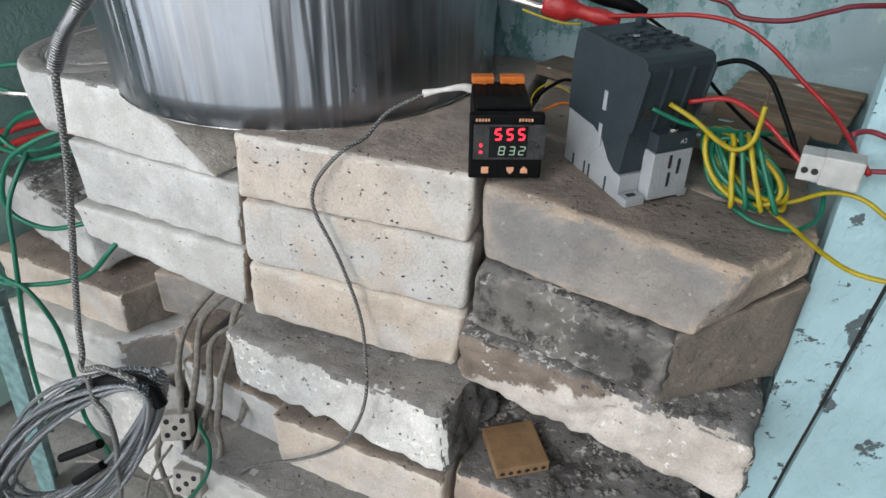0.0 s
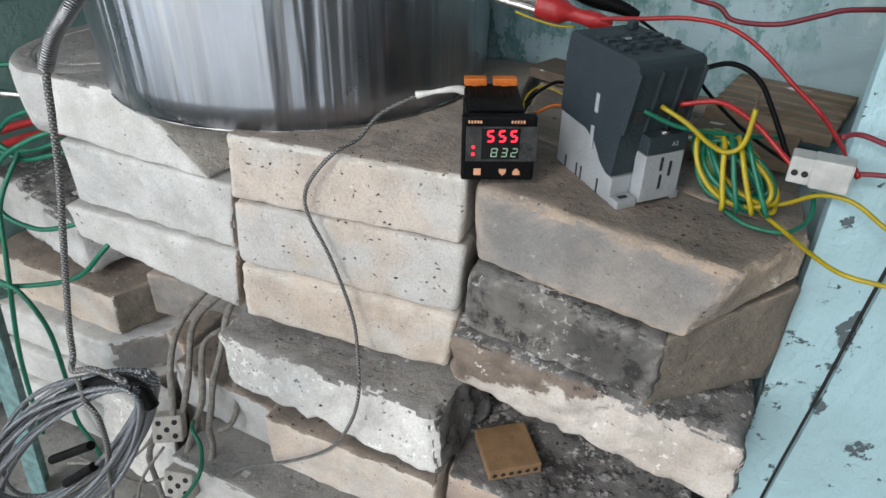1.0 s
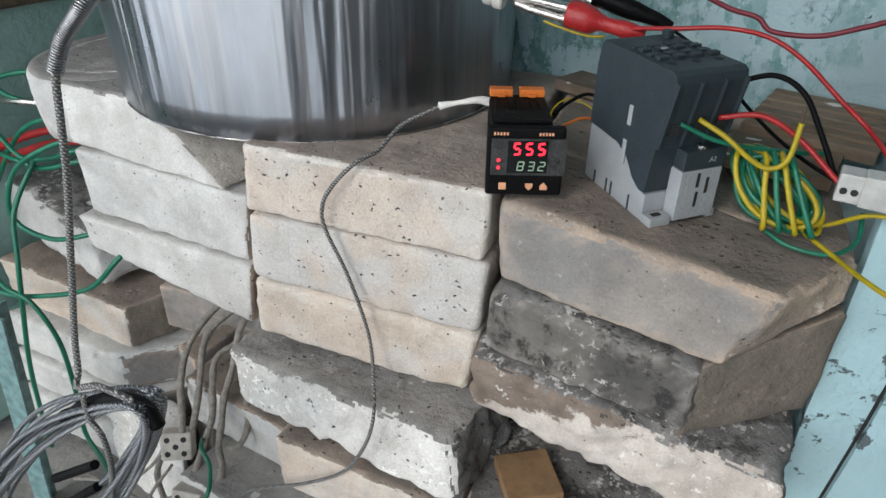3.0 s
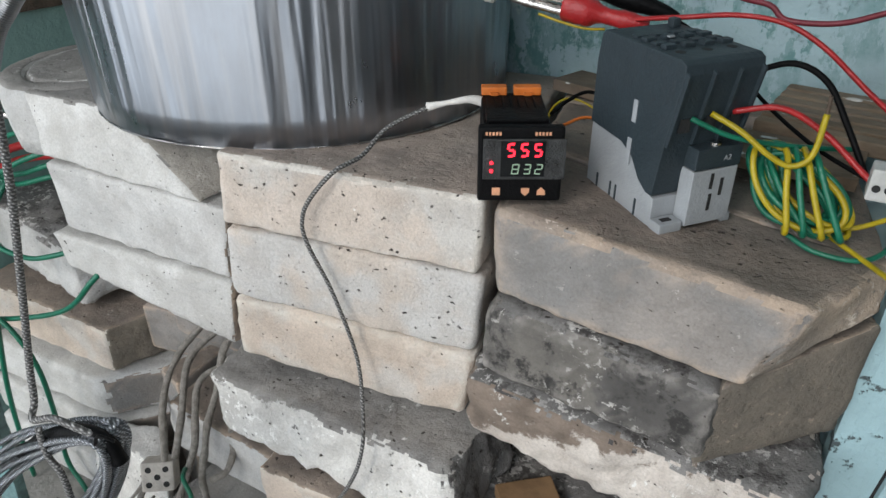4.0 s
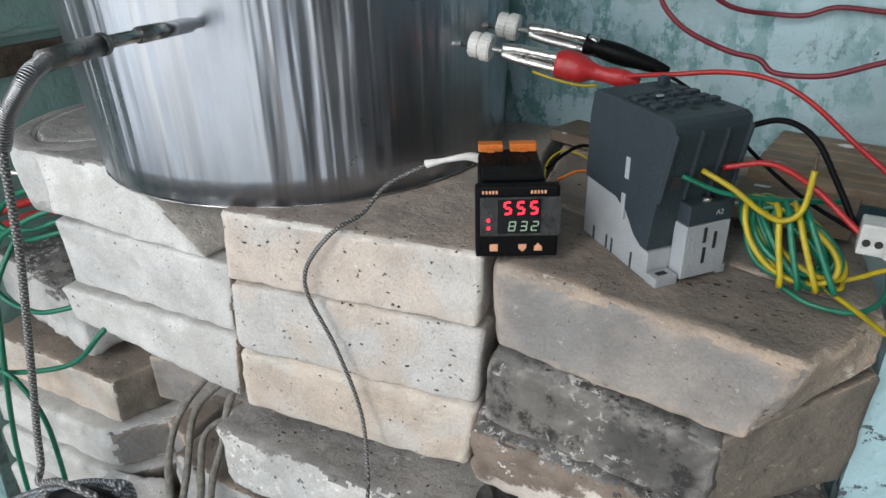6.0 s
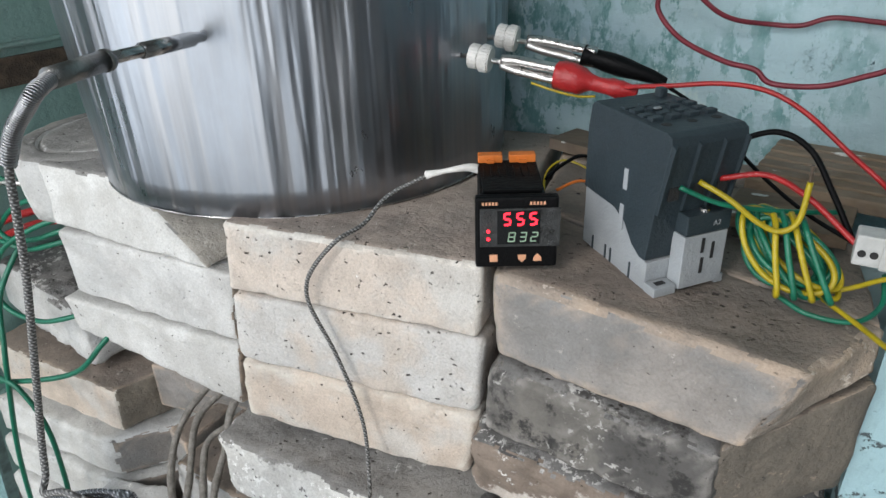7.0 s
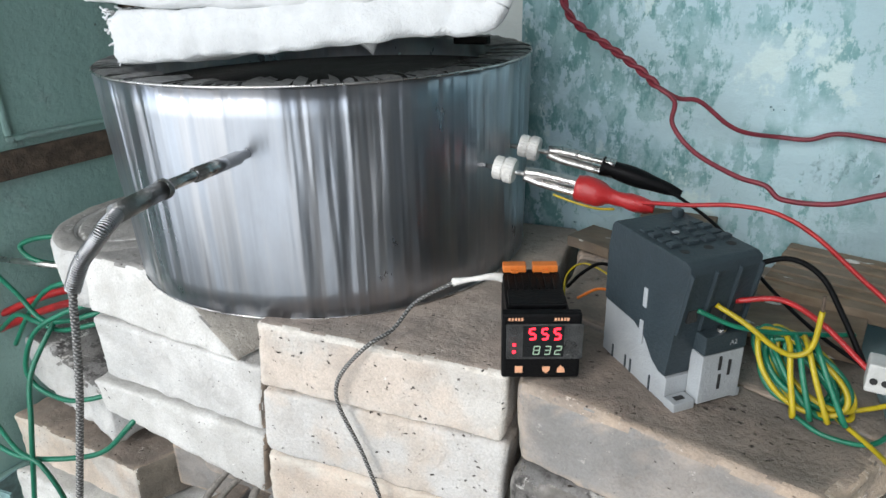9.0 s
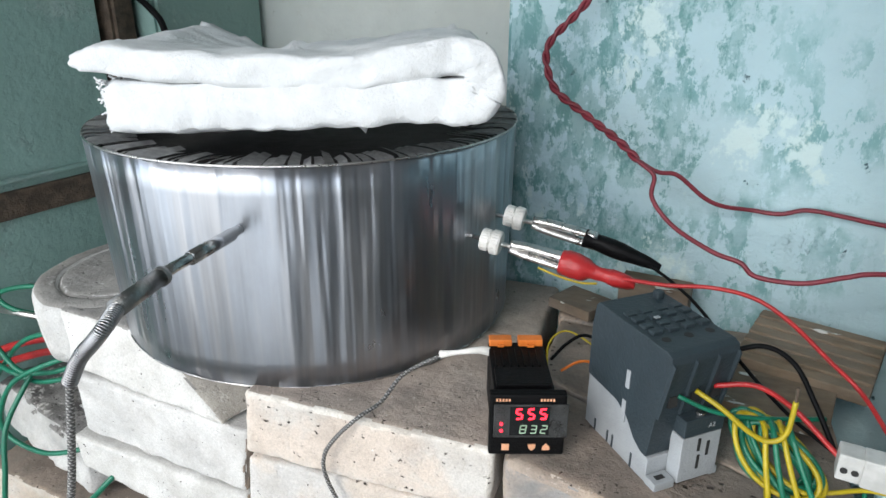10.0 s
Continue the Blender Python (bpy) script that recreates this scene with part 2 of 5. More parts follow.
BROKEN_FACE = brick_material("broken_brick_core", (0.5, 0.465, 0.41), (0.4, 0.375, 0.335), (0.22, 0.2, 0.18), 0.56, 15.0, 0.25, (0.62, 0.59, 0.54), 0.58)
# dust on tops; on right ends this darker tone also paints their shade
TOP_DUST_END_SHADE = brick_material("dusty_top_shaded_end", (0.235, 0.2, 0.17), (0.3, 0.245, 0.205), (0.12, 0.105, 0.093), 0.58, 10.0, 0.28, (0.46, 0.41, 0.36), 0.62, wear=(0.5, 0.39, 0.3), pit_gate=0.46)
CREAM_TOP = brick_material("dusty_cream_brick_top", (0.46, 0.38, 0.325), (0.37, 0.315, 0.275), (0.2, 0.17, 0.15), 0.62, 18.0, 0.2, (0.56, 0.5, 0.44), 0.62, pit_gate=0.44)
# ash on tops; on right ends it also darkens them as shade
ASH_DUST_END_SHADE = brick_material("ash_top_shaded_end", (0.27, 0.26, 0.25), (0.17, 0.165, 0.16), (0.085, 0.08, 0.078), 0.5, 11.0, 0.26, (0.6, 0.58, 0.55), 0.53, pit_gate=0.45)
ASH_PALE = brick_material("pale_ash_brick_top", (0.34, 0.325, 0.305), (0.26, 0.25, 0.24), (0.16, 0.155, 0.15), 0.6, 19.0, 0.26, (0.56, 0.54, 0.51), 0.6)
EDGE_TAN = brick_material("tan_worn_brick_edge", (0.5, 0.39, 0.3), (0.4, 0.33, 0.27), (0.22, 0.19, 0.17), 0.56, 16.0, 0.2, (0.62, 0.54, 0.46), 0.56)
EDGE_PALE = brick_material("pale_worn_brick_edge", (0.72, 0.68, 0.62), (0.6, 0.55, 0.49), (0.36, 0.32, 0.28), 0.6, 17.0, 0.2)
# tone of the unseen walls, set for bounce light and drum reflections
DIM_PLASTER = plain_material("unseen_dim_plaster", (0.29, 0.28, 0.265), 0.9, 0, 0.12, 12, 0.001)
TEAL_WALL = peeling_material("peeling_teal_limewash", (0.47, 0.63, 0.67), (0.17, 0.35, 0.35), (0.1, 0.17, 0.2), 0.6, 7.0, stain=((-1.0, 0.0, 0.1), 0.15, (0.16, 0.315, 0.31)), flecks=(0.2, 0.37, 0.375))
PALE_WALL = peeling_material("dirty_white_limewash", (0.74, 0.76, 0.72), (0.6, 0.6, 0.52), (0.25, 0.24, 0.2), 0.62, 8.0, 3.0)
BLUE_JAMB = peeling_material("pale_blue_gloss_paint", (0.42, 0.62, 0.67), (0.34, 0.52, 0.57), (0.1, 0.13, 0.14), 0.66, 9.0, 6.0, 0.6, rough=0.6)
GREEN_DOOR = peeling_material("green_door_paint", (0.25, 0.385, 0.345), (0.33, 0.44, 0.41), (0.1, 0.13, 0.12), 0.55, 5.0, 9.0, rough=0.5)
STEEL = steel_material()
RED_PVC = plain_material("red_wire_insulation", (0.42, 0.02, 0.022), 0.35)
DARK_RED = plain_material("dark_red_twisted_wire", (0.22, 0.025, 0.04), 0.45)
GREEN_PVC = plain_material("green_wire_insulation", (0.006, 0.15, 0.085), 0.35)
YELLOW_PVC = plain_material("yellow_wire_insulation", (0.43, 0.33, 0.01), 0.38)
BLACK_PVC = plain_material("black_plastic", (0.004, 0.004, 0.0045), 0.5, spec=0.12)
ORANGE_PVC = plain_material("orange_plastic", (0.75, 0.2, 0.03), 0.45)
BUTTON = plain_material("peach_button_print", (0.85, 0.42, 0.24), 0.5)
DARK_GREY = plain_material("slate_grey_plastic", (0.029, 0.042, 0.05), 0.5, 0, 0.06, spec=0.35)
LIGHT_GREY = plain_material("light_grey_plastic", (0.34, 0.36, 0.375), 0.5, 0, 0.05)
PALE_MARK = plain_material("pale_grey_label", (0.36, 0.38, 0.4), 0.5)
SCREEN = plain_material("black_gloss_window", (0.01, 0.011, 0.012), 0.12, 0, 0.05, 40, 0)
FILM = plain_material("scuffed_protective_film", (0.045, 0.047, 0.047), 0.3, 0, 0.35, 120, 0.0004)
CERAMIC = plain_material("white_ceramic", (0.74, 0.72, 0.68), 0.35)
CONNECTOR_WHITE = plain_material("dull_white_plastic", (0.5, 0.5, 0.48), 0.5)
OLD_CERAMIC = plain_material("dusty_ceramic_block", (0.52, 0.48, 0.43), 0.7, 0, 0.15)
NICKEL = plain_material("nickel_plated_clip", (0.62, 0.6, 0.58), 0.28, 1.0)
STEEL_TUBE = plain_material("stainless_tube", (0.46, 0.46, 0.46), 0.24, 1.0, 0.12, 90, 0)
SPRING = plain_material("bright_steel_spring", (0.42, 0.42, 0.43), 0.3, 1.0)
BRAID = braid_material("grey_braided_sleeve", (0.5, 0.49, 0.475))
BRAID_COIL = braid_material("silver_braided_sleeve", (0.74, 0.77, 0.82), 1100.0, 0.95)
FIBRE_SLEEVE = plain_material("dirty_fibreglass_sleeve", (0.36, 0.33, 0.295), 0.95, 0, 0.2, 150, 0.001)
WHITE_WRAP = plain_material("white_cotton_wrap", (0.72, 0.7, 0.66), 0.95)
WOOL = plain_material("white_ceramic_wool", (0.65, 0.66, 0.665), 1.0, 0, 0.05, 60, 0.0005, 0.1)
CHAR = plain_material("charred_refractory", (0.035, 0.03, 0.028), 0.95, 0, 0.25, 80, 0.002)
TERRACOTTA = plain_material("tan_clay_tile", (0.3, 0.18, 0.09), 0.8, 0, 0.14, 60, 0.00015)
GROUND_SOIL = brick_material("dusty_cement_ground", (0.29, 0.28, 0.26), (0.22, 0.215, 0.2), (0.13, 0.13, 0.115), 0.56, 12.0)
# unseen ceiling, toned dark to cut the fill light
CEILING_PAINT = plain_material("unseen_dark_ceiling", (0.24, 0.235, 0.22), 0.9)
BROWN_RAIL = plain_material("bare_worn_wood", (0.12, 0.085, 0.06), 0.8, 0, 0.3, 50, 0.001)
LED_RED = glow_material("lit_red_segment", (1.0, 0.02, 0.04), 2.6)
LED_GREEN = glow_material("lit_green_segment", (0.3, 0.42, 0.3), 0.12)
# near-black inlay colour that paints the shade inside slots, holes and joints
GAP_SHADE = plain_material("gap_shade", (0.02, 0.02, 0.02), 0.9)



def chipped_wood(name, color, grain_way):
    """Dusty plank with long grain and the last flakes of white paint."""
    m = bpy.data.materials.new(name)
    t, b = links(m)
    grain = noise_ramp(t, 40, 0.3, 0.7, 6, 0.65, grain_way)
    blotch = noise_ramp(t, 14, 0.35, 0.65, 5, 0.6)
    col = mix(t, grain, color, tuple(c * 0.5 for c in color))
    col = mix(t, blotch, col, mix(t, 0.35, col, (0.25, 0.22, 0.19)))
    flakes = noise_ramp(t, 48, 0.64, 0.67, 5, 0.6, grain_way, (4, 2, 1))
    t.links.new(mix(t, flakes, col, (0.6, 0.6, 0.57)), b.inputs["Base Color"])
    b.inputs["Roughness"].default_value = 0.85
    bump(t, b, [(grain, 0.0009), (flakes, 0.0006)])
    return m


CARD = chipped_wood("brown_chipped_board", (0.2, 0.14, 0.09), (0.35, 1.0, 1.0))
RIDGED = chipped_wood("weathered_ridged_wood", (0.25, 0.18, 0.115), (0.3, 1.0, 1.0))

# ---- mesh tools ----
V = Vector


def part(name, bm, material, parent=None, label="", smooth=False):
    """Links a bmesh as one mesh object."""
    me = bpy.data.meshes.new(name)
    bm.normal_update()
    bm.to_mesh(me)
    bm.free()
    for mt in material if isinstance(material, (list, tuple)) else (material,):
        me.materials.append(mt)
    if smooth:
        me.polygons.foreach_set("use_smooth", [True] * len(me.polygons))
    ob = new(name, me)
    if parent:
        ob.parent = parent
    if label:
        tagged(ob, label)
    return ob


def base(name, m, label, category, group="", kind=""):
    ob = new(name)
    ob.matrix_world = m
    ob.empty_display_size = 0.02
    return tagged(ob, label, category, group, kind)


def box(bm, x0, x1, y0, y1, z0, z1, bevel=0.0, m=None):
    made = bmesh.ops.create_cube(bm, size=1.0)["verts"]
    for v in made:
        v.co = V(((x0 + x1) / 2 + v.co.x * (x1 - x0), (y0 + y1) / 2 + v.co.y * (y1 - y0), (z0 + z1) / 2 + v.co.z * (z1 - z0)))
    if bevel:
        edges = list({e for v in made for e in v.link_edges})
        made = bmesh.ops.bevel(bm, geom=edges, offset=bevel, segments=2, affect="EDGES", profile=0.6)["verts"]
    if m:
        for v in made:
            v.co = m @ v.co
    return bm


def cyl(bm, p, q, r0, r1=None, seg=16):
    """A capped, possibly tapered, cylinder from p to q."""
    p, q = V(p), V(q)
    d = q - p
    m = Matrix.Translation((p + q) / 2) @ d.to_track_quat("Z", "Y").to_matrix().to_4x4()
    bmesh.ops.create_cone(bm, cap_ends=True, segments=seg, radius1=r0, radius2=r0 if r1 is None else r1, depth=d.length, matrix=m)
    return bm


def extrude_poly(bm, poly, x0, x1, bevel=0.0):
    """A side outline in (y, z), pulled along x."""
    a = [bm.verts.new((x0, y, z)) for y, z in poly]
    b = [bm.verts.new((x1, y, z)) for y, z in poly]
    faces = [bm.faces.new(a[::-1]), bm.faces.new(b)]
    for i in range(len(poly)):
        j = (i + 1) % len(poly)
        faces.append(bm.faces.new((a[i], a[j], b[j], b[i])))
    bmesh.ops.recalc_face_normals(bm, faces=faces)
    if bevel:
        bmesh.ops.bevel(bm, geom=list({e for f in faces for e in f.edges}), offset=bevel, segments=2, affect="EDGES", profile=0.6)
    return bm


def spline(points, steps=8):
    """A Catmull-Rom line through the points."""
    p = [V(q) for q in points]
    p = [2 * p[0] - p[1]] + p + [2 * p[-1] - p[-2]]
    out = []
    for a, b, c, d in zip(p, p[1:], p[2:], p[3:]):
        for k in range(steps):
            t = k / steps
            out.append(0.5 * (2 * b + (c - a) * t + (2 * a - 5 * b + 4 * c - d) * t * t + (3 * b - a - 3 * c + d) * t**3))
    out.append(p[-2])
    return out


def tube(bm, points, r, seg=8, steps=8, wobble=0.0, raw=False):
    """A round cable along the points."""
    line = [V(q) for q in points] if raw else spline(points, steps)
    side = None
    rings = []
    for i, c in enumerate(line):
        d = (line[min(i + 1, len(line) - 1)] - line[max(i - 1, 0)]).normalized()
        if side is None:
            side = d.orthogonal().normalized()
        side = (side - d * side.dot(d)).normalized()
        up = d.cross(side)
        rr = r * (1 + wobble * noise.noise(c * 60))
        rings.append([bm.verts.new(c + rr * (math.cos(a) * side + math.sin(a) * up)) for a in (2 * math.pi * k / seg for k in range(seg))])
    for a, b in zip(rings, rings[1:]):
        for k in range(seg):
            j = (k + 1) % seg
            bm.faces.new((a[k], a[j], b[j], b[k]))
    bm.faces.new(rings[0][::-1])
    bm.faces.new(rings[-1])
    return bm


def steps_of(length, r, fine):
    """Places along an edge, close together near its ends."""
    ends = [0, r * 0.35, r * 0.8, r * 1.4]
    inner = max(2, int((length - 2.8 * r) / fine))
    mid = [r * 1.4 + (length - 2.8 * r) * k / inner for k in range(1, inner)]
    return [v / length for v in ends + mid + [length - e for e in reversed(ends)]]


def solid(fn, dims, r, fine, rough, seed, chip=1.0):
    """A rounded, uneven block: fn lays (u, v, w) in 0..1 into the world."""
    us, vs, ws = (steps_of(d, r, fine) for d in dims)
    dim = V(dims)
    verts, at, faces = [], {}, []

    def vert(i, j, k):
        key = (i, j, k)
        if key not in at:
            p = V((us[i] * dims[0], vs[j] * dims[1], ws[k] * dims[2]))
            w = V(fn(us[i], vs[j], ws[k]))
            n = noise.fractal(w * 38 + V((seed, seed, seed)), 0.9, 2.1, 4)
            rr = r * max(0.4, 1 + chip * (0.7 * noise.noise(w * 75 + V((seed, 0, seed))) + 2.4 * max(0.0, noise.noise(w * 42 + V((0, seed, seed))) - 0.3)))
            core = V([min(max(p[a], rr), dim[a] - rr) for a in range(3)])
            off = p - core
            if off.length > 1e-9:
                p = core + off.normalized() * rr
            q = V(fn(p.x / dims[0], p.y / dims[1], p.z / dims[2]))
            mid = V(fn(0.5, 0.5, 0.5))
            q += (q - mid).normalized() * rough * n
            at[key] = len(verts)
            verts.append(q)
        return at[key]

    nu, nv, nw = len(us), len(vs), len(ws)
    for i in range(nu - 1):
        for j in range(nv - 1):
            faces.append((vert(i, j, 0), vert(i, j + 1, 0), vert(i + 1, j + 1, 0), vert(i + 1, j, 0)))
            faces.append((vert(i, j, nw - 1), vert(i + 1, j, nw - 1), vert(i + 1, j + 1, nw - 1), vert(i, j + 1, nw - 1)))
        for k in range(nw - 1):
            faces.append((vert(i, 0, k), vert(i + 1, 0, k), vert(i + 1, 0, k + 1), vert(i, 0, k + 1)))
            faces.append((vert(i, nv - 1, k), vert(i, nv - 1, k + 1), vert(i + 1, nv - 1, k + 1), vert(i + 1, nv - 1, k)))
    for j in range(nv - 1):
        for k in range(nw - 1):
            faces.append((vert(0, j, k), vert(0, j, k + 1), vert(0, j + 1, k + 1), vert(0, j + 1, k)))
            faces.append((vert(nu - 1, j, k), vert(nu - 1, j + 1, k), vert(nu - 1, j + 1, k + 1), vert(nu - 1, j, k + 1)))
    me = bpy.data.meshes.new("solid")
    me.from_pydata(verts, [], faces)
    me.polygons.foreach_set("use_smooth", [True] * len(faces))
    me.update()
    return me


brick_count = 0


def brick(label, mat, top, ftl, ftr, fbl, fbr, btl, btr, bbl=None, bbr=None, r=0.006, fine=0.009, rough=0.0022, chip=1.0, edge=None, end=None):
    """A firebrick by its front and back corners (top left, top right, bottom left, bottom right)."""
    global brick_count
    brick_count += 1
    ftl, ftr, fbl, fbr, btl, btr = (V(p) for p in (ftl, ftr, fbl, fbr, btl, btr))
    bbl = V(bbl) if bbl else btl + (fbl - ftl)
    bbr = V(bbr) if bbr else btr + (fbr - ftr)

    def fn(u, v, w):
        f = (fbl.lerp(fbr, u)).lerp(ftl.lerp(ftr, u), w)
        b = (bbl.lerp(bbr, u)).lerp(btl.lerp(btr, u), w)
        return f.lerp(b, v)

    dims = ((ftr - ftl).length, (btl - ftl).length, (ftl - fbl).length)
    me = solid(fn, dims, r, fine, rough, brick_count * 7.3, chip * 0.75)
    me.name = "firebrick"
    me.materials.append(mat)
    me.materials.append(top)
    for p in me.polygons:
        p.material_index = 1 if p.normal.z > 0.72 + 0.3 * noise.fractal(p.center * 70, 0.8, 2.0, 3) else 0
    if edge:
        me.materials.append(edge)
        for p in me.polygons:
            if 0.3 < p.normal.z < 0.93 and p.normal.y < 0.25 or 0.3 < p.normal.x < 0.9 and p.normal.y < -0.3 and p.normal.z < 0.3:
                p.material_index = 2
    # right-facing ends take a darker material: dust plus shade put into the colour
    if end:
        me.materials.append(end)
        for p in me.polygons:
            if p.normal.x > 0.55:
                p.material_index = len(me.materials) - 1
    return tagged(new("firebrick", me), label, "brick", "stacked firebricks")


# ---- ground, walls, ceiling ----
bm = bmesh.new()
bmesh.ops.create_grid(bm, x_segments=40, y_segments=40, size=60)
tagged(part("ground", bm, GROUND_SOIL), "dusty grey cement and soil ground", "ground", kind="structure")


def slab(name, p, q, thick, z0, z1, mat, label, category="wall"):
    """An upright wall from p to q; the thickness goes to the left of the way from p to q."""
    p, q = V((*p, 0)), V((*q, 0))
    d = (q - p).normalized()
    n = V((-d.y, d.x, 0)) * thick
    bm = bmesh.new()
    lo = [bm.verts.new((*c.xy, z0)) for c in (p, q, q + n, p + n)]
    hi = [bm.verts.new((*c.xy, z1)) for c in (p, q, q + n, p + n)]
    bm.faces.new(lo[::-1])
    bm.faces.new(hi)
    for i in range(4):
        j = (i + 1) % 4
        bm.faces.new((lo[i], lo[j], hi[j], hi[i]))
    bmesh.ops.recalc_face_normals(bm, faces=bm.faces[:])
    bmesh.ops.bevel(bm, geom=bm.edges[:], offset=0.006, segments=2, affect="EDGES")
    return tagged(part(name, bm, mat), label, category, kind="structure")


def wall_y(x):
    return 0.352 - 0.2 * x


slab("wall_north", (-0.1, wall_y(-0.1)), (1.6, wall_y(1.6)), 0.45, 0, 2.6, TEAL_WALL, "peeling teal limewashed plaster wall")
slab("wall_alcove", (-1.3, 0.82), (-0.02, 0.82), 0.15, 0, 2.6, PALE_WALL, "dirty white limewashed alcove wall")
# unseen walls from here on, added to shape bounce light and reflections
slab("wall_east", (1.5, 0.3), (1.5, -1.58), 0.15, 0, 2.6, DIM_PLASTER, "unseen dim wall added to close the room")
slab("wall_west", (-1.75, -0.35), (-1.75, 1.0), 0.15, 0, 2.6, DIM_PLASTER, "unseen dim wall added beside a side opening")
slab("wall_west_lintel", (-1.75, -1.42), (-1.75, -0.35), 0.15, 2.1, 2.6, DIM_PLASTER, "unseen dim wall added above a side opening")
slab("wall_south_east", (1.65, -1.43), (0.62, -1.43), 0.15, 0, 2.6, DIM_PLASTER, "unseen dim wall added beside the doorway")
slab("wall_south_west", (-1.76, -1.43), (-1.9, -1.43), 0.15, 0, 2.6, DIM_PLASTER, "unseen dim wall added beside the doorway")
slab("wall_lintel", (0.62, -1.43), (-1.76, -1.43), 0.15, 2.12, 2.6, DIM_PLASTER, "unseen dim wall added above the doorway")
slab("wall_back", (-1.9, 0.97), (-1.3, 0.97), 0.15, 0, 2.6, DIM_PLASTER, "unseen dim wall added to close the room")
# unseen ceiling, added to hold back light from above
bm = bmesh.new()
box(bm, -1.95, 1.7, -1.95, 1.2, 2.6, 2.75)
tagged(part("ceiling", bm, CEILING_PAINT), "unseen dark ceiling added to limit fill light", "ceiling", kind="structure")

# door jamb that the bricks butt against
def slanted(bm, x0, x1, x2, x3, y0, y1, z0, z1):
    """A board whose left edge goes from x0 up to x1 and right edge from x2 up to x3."""
    lo = [bm.verts.new(c) for c in ((x0, y0, z0), (x2, y0, z0), (x2, y1, z0), (x0, y1, z0))]
    hi = [bm.verts.new(c) for c in ((x1, y0, z1), (x3, y0, z1), (x3, y1, z1), (x1, y1, z1))]
    bm.faces.new(lo[::-1])
    bm.faces.new(hi)
    for i in range(4):
        j = (i + 1) % 4
        bm.faces.new((lo[i], lo[j], hi[j], hi[i]))
    bmesh.ops.subdivide_edges(bm, edges=bm.edges[:], cuts=24, use_grid_fill=True)
    for v in bm.verts:
        v.co += V((0.0012, 0.0008, 0)) * noise.fractal(v.co * 30, 0.8, 2.0, 4)
    bmesh.ops.recalc_face_normals(bm, faces=bm.faces[:])


bm = bmesh.new()
slanted(bm, 0.2745, 0.2745, 0.2855, 0.373, 0.03, 0.045, 0.0, 1.2)
tagged(part("door_jamb", bm, BLUE_JAMB), "pale blue painted timber jamb with chipped paint", "door jamb", kind="structure")
bm = bmesh.new()
slanted(bm, 0.29, 0.3775, 0.8, 0.8, 0.028, 0.09, 0.0, 1.2)
tagged(part("door_panel", bm, BLUE_JAMB), "pale blue painted door board with scuffs", "door", kind="structure")
# dark strip set into the open joint as its shade
bm = bmesh.new()
slanted(bm, 0.284, 0.3715, 0.2915, 0.379, 0.0335, 0.06, 0.0, 1.2)
tagged(part("joint_shade_strip", bm, GAP_SHADE), "dark strip standing for the shade in the joint between two painted boards", "joint", kind="structure")
slab("wall_pier", (0.272, 0.03), (0.8, 0.03), 0.06, 1.203, 2.6, BLUE_JAMB, "pale blue painted pier above the boards")

# green door leaf standing open
door = base("door_1", Matrix.Translation((-0.835, 0.05, 0)) @ Matrix.Rotation(radians(78), 4, "Z"), "green painted panelled door standing open", "door", kind="structure")
bm = bmesh.new()
box(bm, -0.06, 0.382, 0.0, 0.035, 0.02, 2.1, 0.002)
part("door_leaf", bm, GREEN_DOOR, door)
bm = bmesh.new()
box(bm, -0.06, 0.382, -0.012, -0.0005, 0.635, 0.675, 0.003)
part("door_rail", bm, BROWN_RAIL, door, "worn bare timber rail")
bm = bmesh.new()
box(bm, 0.168, 0.382, -0.009, -0.0005, 0.686, 0.693, 0.003)
part("moulding", bm, GREEN_DOOR, door)
bm = bmesh.new()
box(bm, 0.168, 0.176, -0.009, -0.0005, 0.6945, 1.9, 0.003)
part("moulding", bm, GREEN_DOOR, door)
bm = bmesh.new()
box(bm, -0.06, 0.382, -0.014, -0.0005, 0.02, 0.2, 0.004)
part("kick_board", bm, GREEN_DOOR, door)
slab("door_frame", (-0.83, 0.44), (-0.741, 0.44), 0.05, 0, 2.2, BROWN_RAIL, "dark brown timber door frame", "door frame")
slab("wall_reveal", (-0.86, 0.5), (-0.71, 0.5), 0.3, 0, 2.6, GREEN_DOOR, "green painted wall edge behind the door", "wall")

# ---- the brick stack ----
A_LBL = {
    WHITE_BRICK: "white firebrick with a dusty top",
    GREY_WHITE: "grey-white firebrick, worn and chipped",
    CREAM_BRICK: "cream firebrick with worn corners",
    PITTED_BRICK: "cream firebrick with dark pits",
    YELLOW_BRICK: "yellowish firebrick with rounded edges",
    GREY_BRICK: "grey firebrick with a slanted end",
    SOOT_BRICK: "soot-blackened firebrick with worn edges",
    BROWN_BRICK: "brown scorched firebrick beside the jamb",
    PATCHY_BRICK: "pale firebrick with soot stains",
    CRUMBLY_BRICK: "crumbling white firebrick",
    PINK_BRICK: "pinkish firebrick low in the stack",
}


def b(mat, *corners, top=TOP_DUST_END_SHADE, label="", **kw):
    return brick(label or A_LBL[mat], mat, top, *corners, **kw)


# middle, three courses
b(CREAM_BRICK, (-0.243, 0, 0.61), (-0.006, 0, 0.604), (-0.248, -0.001, 0.541), (-0.008, 0, 0.536), (-0.24, 0.2, 0.607), (-0.01, 0.2, 0.603), top=CREAM_TOP, edge=EDGE_PALE)
